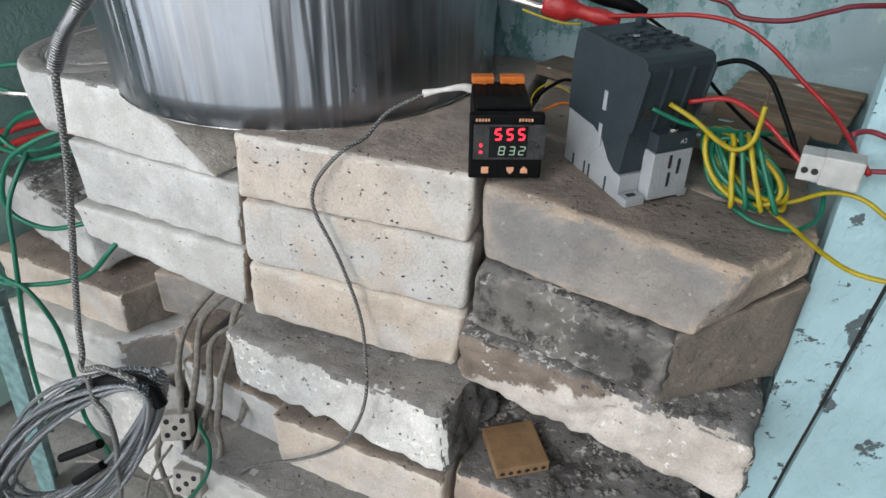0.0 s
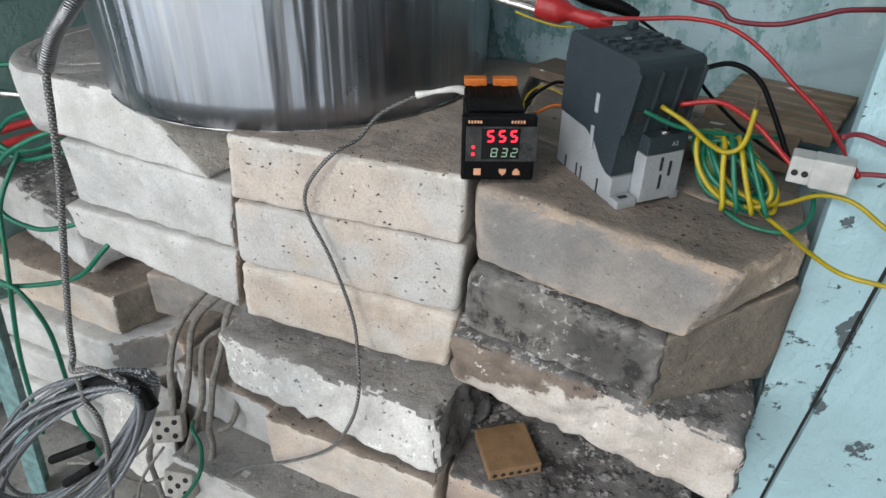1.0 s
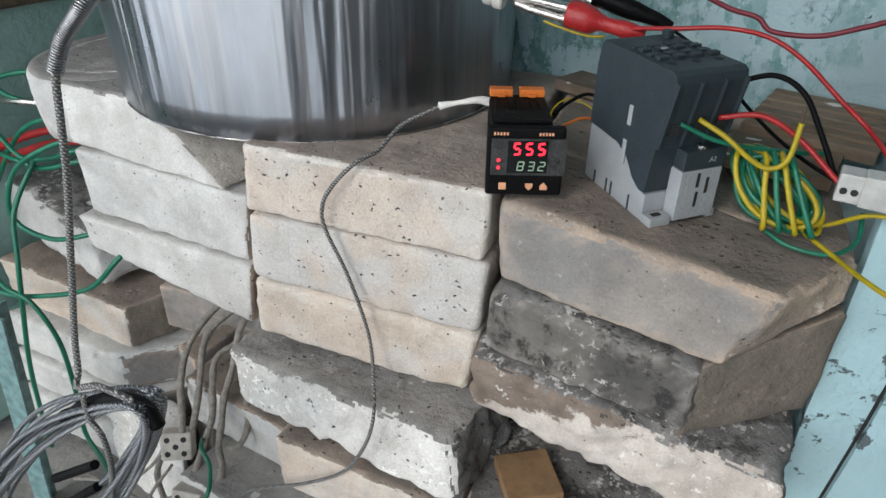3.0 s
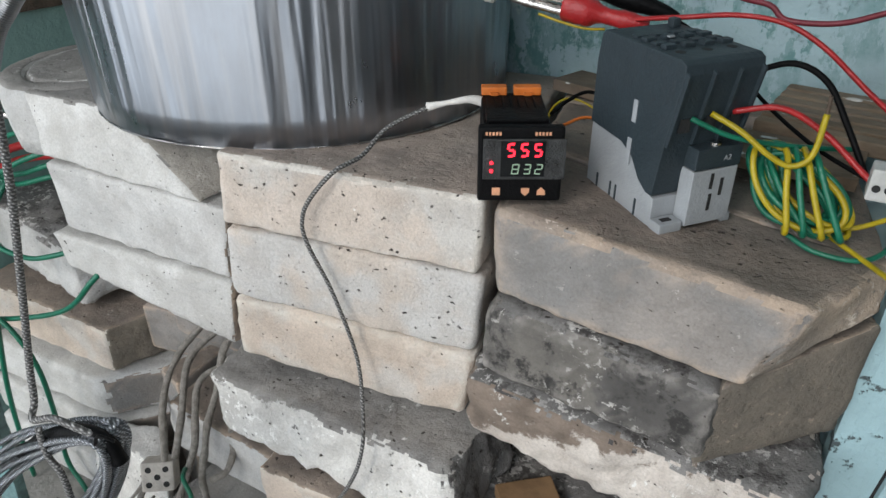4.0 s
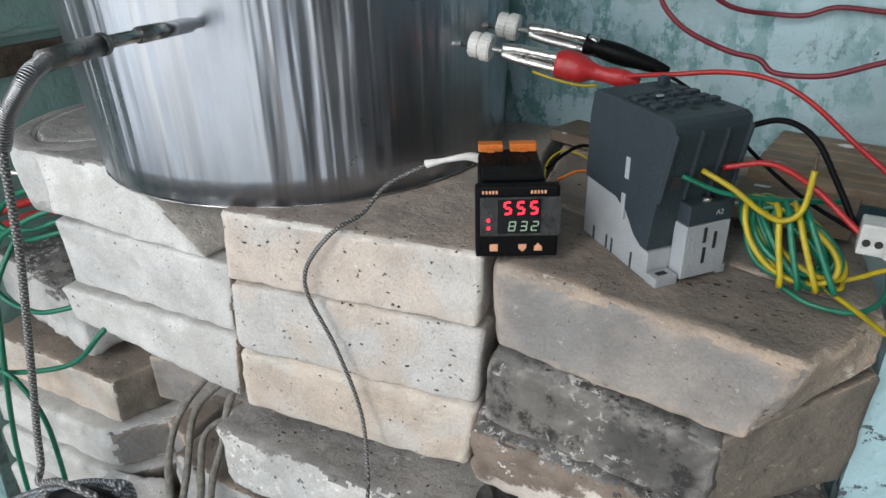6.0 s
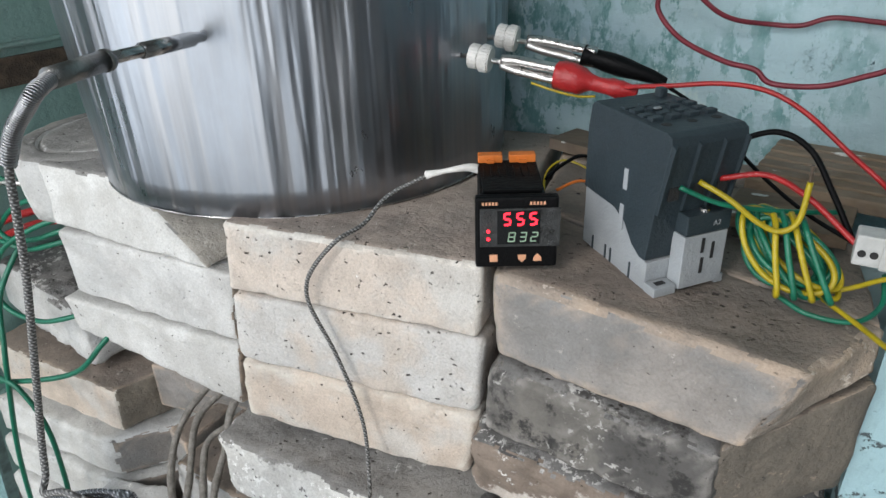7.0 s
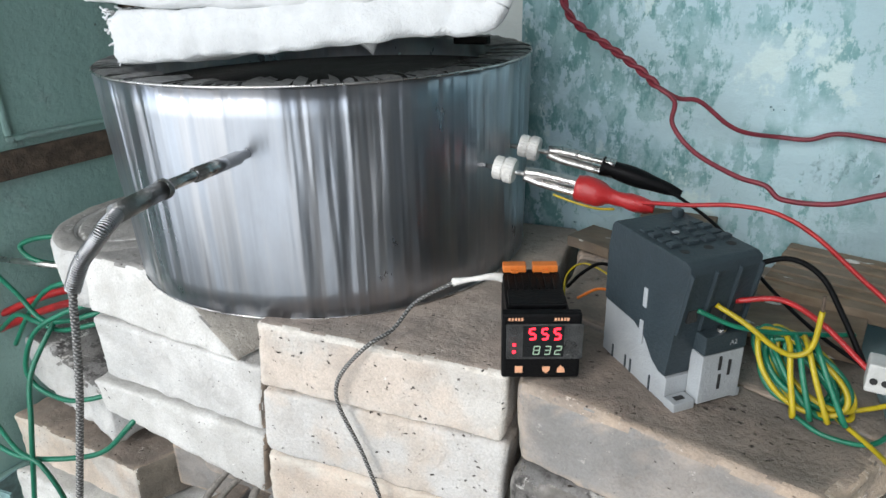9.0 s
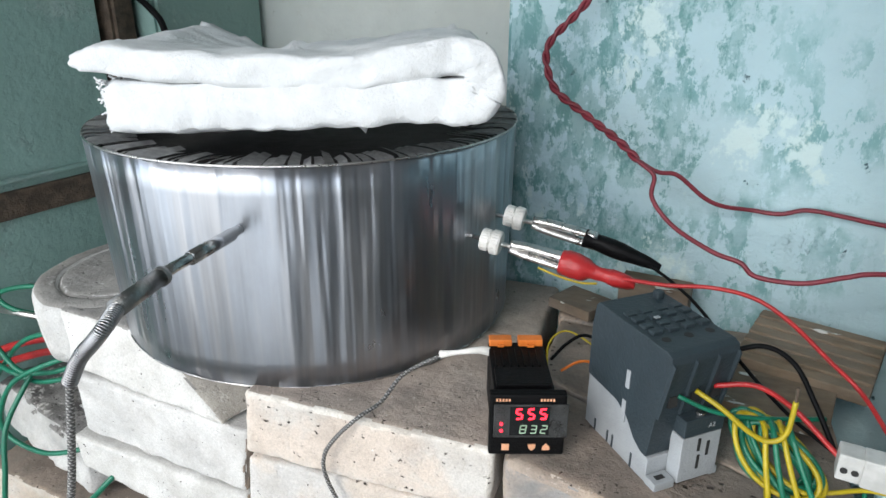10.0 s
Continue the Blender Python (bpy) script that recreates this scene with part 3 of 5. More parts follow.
b(PITTED_BRICK, (-0.247, -0.002, 0.539), (-0.004, 0.001, 0.534), (-0.252, 0, 0.463), (-0.012, 0.0, 0.456), (-0.245, 0.12, 0.539), (-0.004, 0.12, 0.534), top=PITTED_BRICK)
b(YELLOW_BRICK, (-0.253, 0, 0.461), (-0.01, 0.001, 0.454), (-0.262, 0.004, 0.386), (-0.022, 0.002, 0.377), (-0.25, 0.12, 0.461), (-0.01, 0.12, 0.454), r=0.009, top=YELLOW_BRICK)
# left, three courses; the upper one is broken across its corner
broken = b(WHITE_BRICK, (-0.535, 0.07, 0.613), (-0.41, 0.055, 0.612), (-0.515, 0.056, 0.546), (-0.29, 0.028, 0.538), (-0.56, 0.16, 0.6115), (-0.262, 0.14, 0.607), (-0.55, 0.15, 0.545), (-0.262, 0.10, 0.538), top=ASH_PALE, rough=0.004, label="white firebrick broken across one corner")
broken.data.materials.append(BROKEN_FACE)
for p in broken.data.polygons:
    if p.normal.x > 0.3 and p.normal.z > 0.12:
        p.material_index = 2
# right ends of these two are dusty and painted dark for their shade
b(GREY_WHITE, (-0.51, 0.05, 0.543), (-0.267, 0.03, 0.535), (-0.52, 0.06, 0.456), (-0.282, 0.036, 0.452), (-0.51, 0.18, 0.543), (-0.262, 0.15, 0.535), top=GREY_WHITE, end=TOP_DUST_END_SHADE)
b(WHITE_BRICK, (-0.535, 0.05, 0.453), (-0.28, 0.032, 0.449), (-0.528, 0.055, 0.405), (-0.287, 0.03, 0.37), (-0.535, 0.18, 0.453), (-0.27, 0.15, 0.449), rough=0.003, top=WHITE_BRICK, end=TOP_DUST_END_SHADE)
# right courses
b(GREY_BRICK, (0.0, 0, 0.6), (0.218, -0.05, 0.587), (0.002, 0, 0.522), (0.186, -0.05, 0.518), (0.003, 0.13, 0.6), (0.272, 0.026, 0.587), (0.003, 0.13, 0.52), (0.268, 0.008, 0.562), r=0.009, edge=EDGE_TAN)
b(GREY_BRICK, (0.004, 0.133, 0.6), (0.268, 0.026, 0.587), (0.004, 0.133, 0.522), (0.266, 0.026, 0.53), (0.004, 0.258, 0.6), (0.268, 0.255, 0.59), r=0.004)
b(SOOT_BRICK, (0.002, -0.004, 0.519), (0.18, -0.052, 0.512), (-0.004, -0.01, 0.45), (0.178, -0.05, 0.44), (0.002, 0.12, 0.519), (0.2, 0.1, 0.512), top=ASH_DUST_END_SHADE, rough=0.004, r=0.01, fine=0.006)
b(BROWN_BRICK, (0.174, -0.049, 0.513), (0.272, 0.012, 0.55), (0.168, -0.047, 0.436), (0.272, 0.022, 0.44), (0.204, 0.13, 0.515), (0.272, 0.13, 0.53), rough=0.003)
b(PATCHY_BRICK, (-0.012, -0.022, 0.45), (0.258, -0.05, 0.42), (-0.016, -0.004, 0.375), (0.256, -0.06, 0.352), (-0.01, 0.1, 0.45), (0.272, 0.06, 0.438), top=ASH_DUST_END_SHADE, rough=0.005, r=0.011, fine=0.0036, end=ASH_DUST_END_SHADE, label="pale firebrick with soot over its upper part")
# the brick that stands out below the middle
b(CRUMBLY_BRICK, (-0.285, -0.02, 0.373), (-0.018, -0.05, 0.367), (-0.272, -0.028, 0.308), (-0.006, -0.072, 0.3), (-0.285, 0.1, 0.373), (0.012, 0.06, 0.367), top=ASH_PALE, rough=0.005, r=0.009, fine=0.0036, end=ASH_DUST_END_SHADE, label="crumbling white firebrick jutting out under others")
b(YELLOW_BRICK, (-0.215, -0.055, 0.3), (-0.006, -0.075, 0.296), (-0.215, -0.055, 0.225), (-0.006, -0.075, 0.22), (-0.215, 0.06, 0.3), (-0.004, 0.05, 0.296))
b(PINK_BRICK, (0.0, -0.06, 0.298), (0.236, -0.09, 0.292), (0.0, -0.06, 0.225), (0.236, -0.09, 0.22), (0.0, 0.1, 0.298), (0.24, 0.08, 0.292), top=ASH_DUST_END_SHADE)
b(GREY_WHITE, (-0.40, 0.02, 0.262), (-0.218, -0.015, 0.26), (-0.40, 0.02, 0.19), (-0.218, -0.015, 0.188), (-0.38, 0.14, 0.262), (-0.2, 0.1, 0.26))
b(WHITE_BRICK, (-0.36, -0.06, 0.188), (-0.11, -0.105, 0.2), (-0.36, -0.06, 0.11), (-0.11, -0.105, 0.12), (-0.34, 0.05, 0.188), (-0.1, 0.0, 0.2), top=ASH_PALE, rough=0.004)
# lower left heap
b(GREY_WHITE, (-0.82, 0.17, 0.40), (-0.60, 0.11, 0.375), (-0.82, 0.17, 0.315), (-0.585, 0.10, 0.30), (-0.78, 0.28, 0.4), (-0.56, 0.22, 0.38), top=ASH_DUST_END_SHADE, rough=0.006, r=0.012)
# brown and grey right ends carry dust and the shade of that side
b(YELLOW_BRICK, (-0.80, 0.11, 0.297), (-0.545, 0.083, 0.285), (-0.80, 0.11, 0.222), (-0.548, 0.083, 0.215), (-0.77, 0.24, 0.297), (-0.49, 0.18, 0.285), top=TOP_DUST_END_SHADE, rough=0.003, end=BROWN_BRICK)
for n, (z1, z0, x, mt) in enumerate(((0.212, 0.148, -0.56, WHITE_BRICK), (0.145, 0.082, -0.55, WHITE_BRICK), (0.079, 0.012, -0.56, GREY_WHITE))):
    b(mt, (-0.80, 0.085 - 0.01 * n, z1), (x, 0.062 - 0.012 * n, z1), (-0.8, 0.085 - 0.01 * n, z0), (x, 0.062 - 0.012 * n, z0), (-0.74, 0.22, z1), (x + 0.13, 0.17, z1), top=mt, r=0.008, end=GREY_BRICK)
b(GREY_BRICK, (-0.47, 0.13, 0.365), (-0.27, 0.11, 0.36), (-0.47, 0.13, 0.27), (-0.27, 0.11, 0.27), (-0.47, 0.24, 0.365), (-0.25, 0.24, 0.36), label="grey firebrick deep inside the stack")
b(GREY_BRICK, (-0.45, 0.07, 0.262), (-0.405, 0.05, 0.262), (-0.45, 0.07, 0.012), (-0.405, 0.05, 0.012), (-0.4, 0.17, 0.262), (-0.39, 0.17, 0.262), label="grey firebrick standing on end")
b(CRUMBLY_BRICK, (-0.57, 0.035, 0.15), (-0.405, 0.0, 0.165), (-0.575, 0.02, 0.012), (-0.41, -0.02, 0.012), (-0.56, 0.06, 0.15), (-0.455, 0.06, 0.165), top=GREY_WHITE, rough=0.004, label="crumbling white firebrick on the ground behind cables")
# block beyond the left courses
clay_c, bm = V((-0.54, 0.2, 0)), bmesh.new()
spokes, rings = 72, []
for f in [0.0] + [0.12 * k for k in range(1, 5)] + [0.6, 0.66, 0.7, 0.72, 0.74, 0.76, 0.78, 0.82, 0.88, 0.94, 0.975, 1.0]:
    ring = []
    for i in range(spokes):
        a = math.tau * i / spokes
        edge_r = 0.107 + 0.003 * noise.noise(V((math.cos(a) * 3, math.sin(a) * 3, 2)))
        z = 0.613 - 0.005 * math.exp(-((f - 0.75) / 0.022) ** 2) - 0.007 * max(0.0, (f - 0.94) / 0.06) ** 2
        x, y = clay_c.x + f * edge_r * math.cos(a), clay_c.y + f * edge_r * math.sin(a) * 1.22
        ring.append(bm.verts.new((x, y, z + 0.0009 * noise.fractal(V((x, y, 0)) * 60, 0.8, 2.0, 4))))
    rings.append(ring)
for z, grow in ((0.585, 1.004), (0.56, 0.99), (0.537, 0.965)):
    rings.append([bm.verts.new((clay_c.x + (v.co.x - clay_c.x) * grow, clay_c.y + (v.co.y - clay_c.y) * grow, z + 0.001 * noise.noise(v.co * 70))) for v in rings[16]])
for p, q in zip(rings, rings[1:]):
    for i in range(spokes):
        j = (i + 1) % spokes
        bm.faces.new((p[i], q[i], q[j], p[j]))
bm.faces.new(rings[-1][::-1])
bmesh.ops.remove_doubles(bm, verts=bm.verts[:], dist=0.00005)
bmesh.ops.recalc_face_normals(bm, faces=bm.faces[:])
clay = part("round_firebrick", bm, [GREY_WHITE, ASH_PALE], None, smooth=True)
for p in clay.data.polygons:
    p.material_index = 1 if p.normal.z > 0.6 else 0
tagged(clay, "round grey firebrick with a ring groove", "brick", "stacked firebricks")
# rows behind, which carry the drum
for k in range(8):
    z1 = 0.601 - k * 0.0745
    z0 = z1 - 0.073
    for n, (xa, xb) in enumerate(((-0.52, -0.265), (-0.26, -0.012), (0.0, 0.235))):
        ya = 0.17 + 0.01 * ((k + n) % 2) if k < 4 else 0.13 + 0.02 * ((k + n) % 2)
        if n == 2:
            ya = 0.262 if k == 0 else 0.14
        if n == 1 and k == 0:
            ya = 0.204
        yb = 0.4 if n == 0 else (0.345 if n == 1 else 0.295)
        b(GREY_BRICK, (xa, ya, z1), (xb, ya, z1), (xa, ya, z0), (xb, ya, z0), (xa, yb, z1), (xb, yb, z1), top=TOP_DUST_END_SHADE if n == 2 else CREAM_TOP, fine=0.03, label="grey firebrick of the row behind")
for n, (xa, xb) in enumerate(((-0.215, -0.004), (0.0, 0.25))):
    for k in range(3):
        z1 = 0.222 - k * 0.0725
        b(GREY_WHITE if n == 0 else PINK_BRICK, (xa, -0.03, z1), (xb, -0.05, z1), (xa, -0.03, z1 - 0.071), (xb, -0.05, z1 - 0.071), (xa, 0.09, z1), (xb, 0.09, z1), fine=0.03, label="firebrick low in the stack")

# ---- the steel drum ----
DRUM = (-0.29, 0.2365)
R_FOOT, R_DRUM, Z_LOW, Z_HIGH = 0.221, 0.231, 0.607, 0.817
FOOT_SHIFT = V((0.0075, -0.0075, 0))
drum = base("steel_drum", Matrix.Translation((*DRUM, Z_LOW)), "polished sheet-steel drum with folded tabs round its rim", "drum")
bm = bmesh.new()
N, H = 160, Z_HIGH - Z_LOW
rows = []
for k in range(9):
    z = H * k / 8
    ring = []
    for i in range(N):
        a = 2 * math.pi * i / N
        wob = 0.0011 * noise.noise(V((math.cos(a) * 5, math.sin(a) * 5, k * 0.25))) + 0.0005 * noise.noise(V((math.cos(a) * 16, math.sin(a) * 16, k * 0.1)))
        f = k / 8
        rr = R_FOOT + (R_DRUM - R_FOOT) * f + wob
        ring.append(bm.verts.new(FOOT_SHIFT * (1 - f) + V((rr * math.cos(a), rr * math.sin(a), z))))
    rows.append(ring)
inner = [[bm.verts.new((v.co.x * 0.994, v.co.y * 0.994, v.co.z)) for v in ring] for ring in (rows[0], rows[-1])]
for a, c in zip(rows, rows[1:]):
    for i in range(N):
        j = (i + 1) % N
        bm.faces.new((a[i], a[j], c[j], c[i]))
for i in range(N):
    j = (i + 1) % N
    bm.faces.new((inner[0][j], inner[0][i], inner[1][i], inner[1][j]))
    bm.faces.new((rows[-1][i], rows[-1][j], inner[1][j], inner[1][i]))
    bm.faces.new((rows[0][j], rows[0][i], inner[0][i], inner[0][j]))
part("shell", bm, STEEL, drum, smooth=True)
bm = bmesh.new()
cyl(bm, (0.006, -0.006, 0.004), (0.001, -0.001, 0.186), 0.2165, 0.226, seg=64)
part("lining", bm, CHAR, drum, "charred dark lid recessed inside the rim")
TAB_STEEL = plain_material("dull_folded_steel", (0.42, 0.42, 0.42), 0.45, 0.2, 0.2, 70)
TABS = 140
tab_meshes = []
for n in range(5):
    bm = bmesh.new()
    wide = 2 * math.pi / TABS * (0.88 - 0.05 * n)
    outl = []
    for rr, f, dz in ((R_DRUM + 0.0008, 1.0, 0.0005), (R_DRUM - 0.004, 1.0, 0.0022), (0.207, 0.98, 0.0022 - 0.0004 * n), (0.187 + 0.004 * (n % 3), 0.93, 0.0012 - 0.0009 * n)):
        outl.append([bm.verts.new((rr * math.cos(s * wide * f / 2), rr * math.sin(s * wide * f / 2), H + dz + s * 0.0007 * (n - 2))) for s in (-1, 1)])
    for p, q in zip(outl, outl[1:]):
        bm.faces.new((p[0], p[1], q[1], q[0]))
    ext = bmesh.ops.solidify(bm, geom=bm.faces[:], thickness=0.0007)
    bmesh.ops.recalc_face_normals(bm, faces=bm.faces[:])
    me = bpy.data.meshes.new("rim_tab")
    bm.to_mesh(me)
    bm.free()
    me.materials.append(TAB_STEEL)
    tab_meshes.append(me)
rng = random.Random(4)
for i in range(TABS):
    ob = new("rim_tab", tab_meshes[rng.randrange(5)])
    ob.parent = drum
    ob.matrix_basis = Matrix.Rotation(2 * math.pi * i / TABS + rng.uniform(-0.006, 0.006), 4, "Z")
bm = bmesh.new()
arc = [(R_DRUM * math.cos(t) * 1.001, R_DRUM * math.sin(t) * 1.001, H + 0.0006) for t in (2 * math.pi * k / 120 for k in range(121))]
tube(bm, arc, 0.0011, 6, 1, raw=True)
part("rim_edge", bm, NICKEL, drum, "bright folded rim edge", smooth=True)
# uneven bright bead added to give the broken highlights along the foot
bm = bmesh.new()
foot = [FOOT_SHIFT + V((R_FOOT * math.cos(t) * 1.001, R_FOOT * math.sin(t) * 1.001, 0.0012 + 0.0006 * noise.noise(V((t * 30, 0, 0))))) for t in (2 * math.pi * k / 200 for k in range(201))]
tube(bm, foot, 0.0006, 6, 1, 0.9, raw=True)
part("foot_glint", bm, NICKEL, drum, "thin bright bead added for glints along the foot edge", smooth=True)
bm = bmesh.new()
box(bm, 0.13, 0.17, 0.07, 0.085, 0.213, 0.222, 0.002)
part("loose_strip", bm, BLACK_PVC, drum)

# ---- folded wool blanket on the drum ----
fold = [(-0.4, 0.847), (-0.33, 0.8515), (-0.25, 0.857), (-0.15, 0.865), (-0.078, 0.873)]
fold += [(-0.049 + 0.0145 * math.sin(a), 0.8895 - 0.0145 * math.cos(a)) for a in (0.4, 1.0, 1.57, 2.2, 2.8)]
fold += [(-0.08, 0.903), (-0.15, 0.8925), (-0.25, 0.8895), (-0.34, 0.8905), (-0.428, 0.888)]
fold_line = spline([(x, 0, z) for x, z in fold], 10)


def wool(u, v, w):
    f = u * (len(fold_line) - 1)
    i = min(int(f), len(fold_line) - 2)
    p = fold_line[i].lerp(fold_line[i + 1], f - i)
    d = (fold_line[i + 1] - fold_line[i]).normalized()
    n = V((-d.z, 0, d.x))
    upper = min(1.0, max(0.0, u * 6 - 2.8))
    lift = upper * v * (0.014 * math.exp(-((p.x + 0.41) / 0.06) ** 2) - 0.017 * math.exp(-((p.x + 0.29) / 0.07) ** 2) - 0.005)
    thick = 0.047 - 0.014 * min(1.0, u / 0.36) - 0.006 * upper + 0.004 * noise.noise(V((p.x * 9, v, u * 3)))
    thick *= 1 - 0.55 * upper * max(0.0, min(1.0, (-0.395 - p.x) / 0.04))
    q = p + n * (w - 0.5) * thick
    return (q.x - 0.085 * v * (0.35 + 0.65 * (q.x + 0.43) / 0.41), 0.048 + 0.22 * v + 0.006 * noise.noise(V((p.x * 14, u, 0))) + 0.003 * noise.noise(V((p.x * 45, w * 3, u * 9))), q.z + lift + 0.005 * noise.noise(V((p.x * 14, v * 5, u * 4))) + 0.002 * noise.noise(V((p.x * 40, v * 14, u * 9))))


me = solid(wool, (0.74, 0.26, 0.037), 0.01, 0.0045, 0.0042, 3.0, 0.9)
me.name = "wool_blanket"
me.materials.append(WOOL)
tagged(new("wool_blanket", me), "white ceramic wool blanket folded double on the drum", "blanket")

tuft_rng = random.Random(8)
bm = bmesh.new()
for k in range(520):
    v0 = tuft_rng.random()
    z = tuft_rng.uniform(0.827, 0.874)
    p0 = V((-0.398 + 0.004 * tuft_rng.random() - 0.03 * v0, 0.05 + 0.2 * v0, z))
    p1 = p0 + V((-0.002 - 0.003 * tuft_rng.random(), tuft_rng.uniform(-0.004, 0.004), tuft_rng.uniform(-0.005, 0.003)))
    tube(bm, [p0 + V((0.004, 0, 0)), p0, p1], 0.0011, 5, 2, 0.6)
tagged(part("wool_fray", bm, WOOL, smooth=True), "frayed white wool tufts at the blanket's cut end", "wool", kind="stuff")

# ---- strap hung behind the drum ----
bm = bmesh.new()
tube(bm, [(-0.765, 0.493, 0.99), (-0.75, 0.492, 0.944), (-0.735, 0.49, 0.933), (-0.71, 0.488, 0.915), (-0.691, 0.489, 0.891), (-0.685, 0.492, 0.84)], 0.0055, 8, 6)
tagged(part("strap", bm, BLACK_PVC, smooth=True), "black rubber strap hung on the wall edge", "strap")

# ---- thermocouple probe with its hanging cable ----
probe = base("thermocouple_probe", Matrix.Identity(4), "steel probe through the drum wall with braided cable", "probe")
bm = bmesh.new()
cyl(bm, (-0.2365, 0.02, 0.763), (-0.222, -0.112, 0.769), 0.0042)
part("sheath", bm, STEEL_TUBE, probe, smooth=True)
bm = bmesh.new()
cyl(bm, (-0.233, -0.003, 0.764), (-0.2265, -0.062, 0.767), 0.0056)
part("ferrule", bm, STEEL_TUBE, probe, smooth=True)
bm = bmesh.new()
cyl(bm, (-0.2222, -0.098, 0.7682), (-0.213, -0.15, 0.769), 0.0064)
cyl(bm, (-0.2222, -0.097, 0.7682), (-0.2214, -0.101, 0.7683), 0.0072)
part("collar", bm, plain_material("dark_heat_tinted_steel", (0.24, 0.24, 0.235), 0.34, 1.0), probe, smooth=True)
bend = spline([(-0.214, -0.146, 0.769), (-0.207, -0.165, 0.766), (-0.213, -0.17, 0.757), (-0.225, -0.172, 0.744), (-0.238, -0.172, 0.724)], 12)
turns, helix = 46, []
for k in range(turns * 10 + 1):
    f = k / (turns * 10) * (len(bend) - 1)
    i = min(int(f), len(bend) - 2)
    c = bend[i].lerp(bend[i + 1], f - i)
    d = (bend[i + 1] - bend[i]).normalized()
    s = d.cross(V((0, 1, 0.2))).normalized()
    helix.append(c + 0.0045 * (math.cos(k * math.tau / 10) * s + math.sin(k * math.tau / 10) * d.cross(s)))
bm = bmesh.new()
tube(bm, helix, 0.00075, 5, 1, raw=True)
part("spring", bm, SPRING, probe, "bright coiled strain-relief spring", smooth=True)
hang = [(-0.214, -0.148, 0.768), (-0.208, -0.165, 0.765), (-0.213, -0.17, 0.757), (-0.225, -0.172, 0.744), (-0.238, -0.172, 0.722), (-0.245, -0.172, 0.692), (-0.254, -0.173, 0.649), (-0.266, -0.175, 0.602), (-0.279, -0.178, 0.549), (-0.286, -0.183, 0.508), (-0.284, -0.19, 0.484), (-0.277, -0.2, 0.478), (-0.256, -0.2, 0.486), (-0.234, -0.2, 0.484), (-0.213, -0.196, 0.474)]
bm = bmesh.new()
tube(bm, hang, 0.0027, 8, 8)
part("cable", bm, BRAID, probe, "grey braided steel sleeve", smooth=True)
rng = random.Random(11)
mid, along, across = V((-0.354, -0.192, 0.334)), V((0.7, 0, 0.714)), V((-0.714, 0, 0.7))
for n in range(14):
    half, thin = 0.2 + rng.uniform(-0.012, 0.012), 0.03 + 0.0019 * n
    off = across * rng.uniform(-0.007, 0.007) + V((0, rng.uniform(-0.012, 0.012), 0))
    pts = []
    for k in range(25):
        a = math.tau * k / 24
        pinch = 1.0 - 0.3 * max(0.0, math.cos(a)) ** 2
        pts.append(mid + off * (1 - max(0, math.cos(a))) + along * (half * math.cos(a) + (0.2 - half) * max(0, math.cos(a))) + across * thin * math.sin(a) * pinch + V((0, 0.012 * math.sin(a + n), 0)))
    bm = bmesh.new()
    tube(bm, pts, 0.0023, 7, 4)
    part("cable_loop", bm, BRAID_COIL, probe, "silver braided cable loop", smooth=True)
bm = bmesh.new()
tube(bm, [(-0.27, -0.203, 0.474), (-0.269, -0.205, 0.451), (-0.26, -0.206, 0.435), (-0.262, -0.206, 0.4), (-0.272, -0.206, 0.363), (-0.282, -0.205, 0.322), (-0.31, -0.2, 0.27)], 0.0025, 8, 6)
part("cable_loop", bm, BRAID, probe, "grey braided cable end hanging over the loops", smooth=True)
# black tube added where the upper strands of the coil lie in shadow
bm = bmesh.new()
tube(bm, [mid + along * x + across * y + V((0, -0.004, 0)) for x, y in ((0.1, 0.036), (0.14, 0.03), (0.17, 0.022), (0.19, 0.01), (0.197, -0.004), (0.19, -0.018))], 0.0062, 9, 6, 0.25)
part("strand_shade", bm, BLACK_PVC, probe, "black tube standing for the shaded upper cable strands", smooth=True)
bm = bmesh.new()
tube(bm, [mid + along * 0.194 + V((0, -0.012, 0.002)), mid + along * 0.203 + V((0.004, -0.014, 0.012)), mid + along * 0.208 + V((0.012, -0.012, 0.006))], 0.0012, 6)
part("tie_wire", bm, BLACK_PVC, probe)
for p, q in (((-0.349, -0.2, 0.342), (-0.29, -0.2, 0.384)), ((-0.344, -0.2, 0.31), (-0.297, -0.2, 0.353))):
    bm = bmesh.new()
    cyl(bm, p, q, 0.0043)
    part("heat_shrink", bm, BLACK_PVC, probe, "black heat-shrink sleeve")

# ---- temperature controller ----
pid = base("temperature_controller", Matrix.Translation((-0.0095, -0.006, 0.6045)) @ Matrix.Rotation(radians(19), 4, "Z"), "black panel temperature controller with red and green digits", "controller")
W, BW = 0.0565, 0.0605
bm = bmesh.new()
box(bm, 0, BW, 0, 0.009, 0, W, 0.0022)
bezel = part("bezel", bm, BLACK_PVC, pid)
bm = bmesh.new()
box(bm, 0.004, W - 0.004, 0.0095, 0.088, 0.004, W - 0.003, 0.0015)
housing = part("housing", bm, BLACK_PVC, pid)
for x0, x1 in ((0.0045, 0.0245), (0.03, 0.0515)):
    bm = bmesh.new()
    box(bm, x0, x1, 0.079, 0.089, W - 0.0025, W + 0.004, 0.0008)
    box(bm, (x0 + x1) / 2 - 0.003, (x0 + x1) / 2 + 0.003, 0.0765, 0.0795, W - 0.002, W + 0.0005)
    part("terminal_cover", bm, ORANGE_PVC, housing, "orange terminal cover")
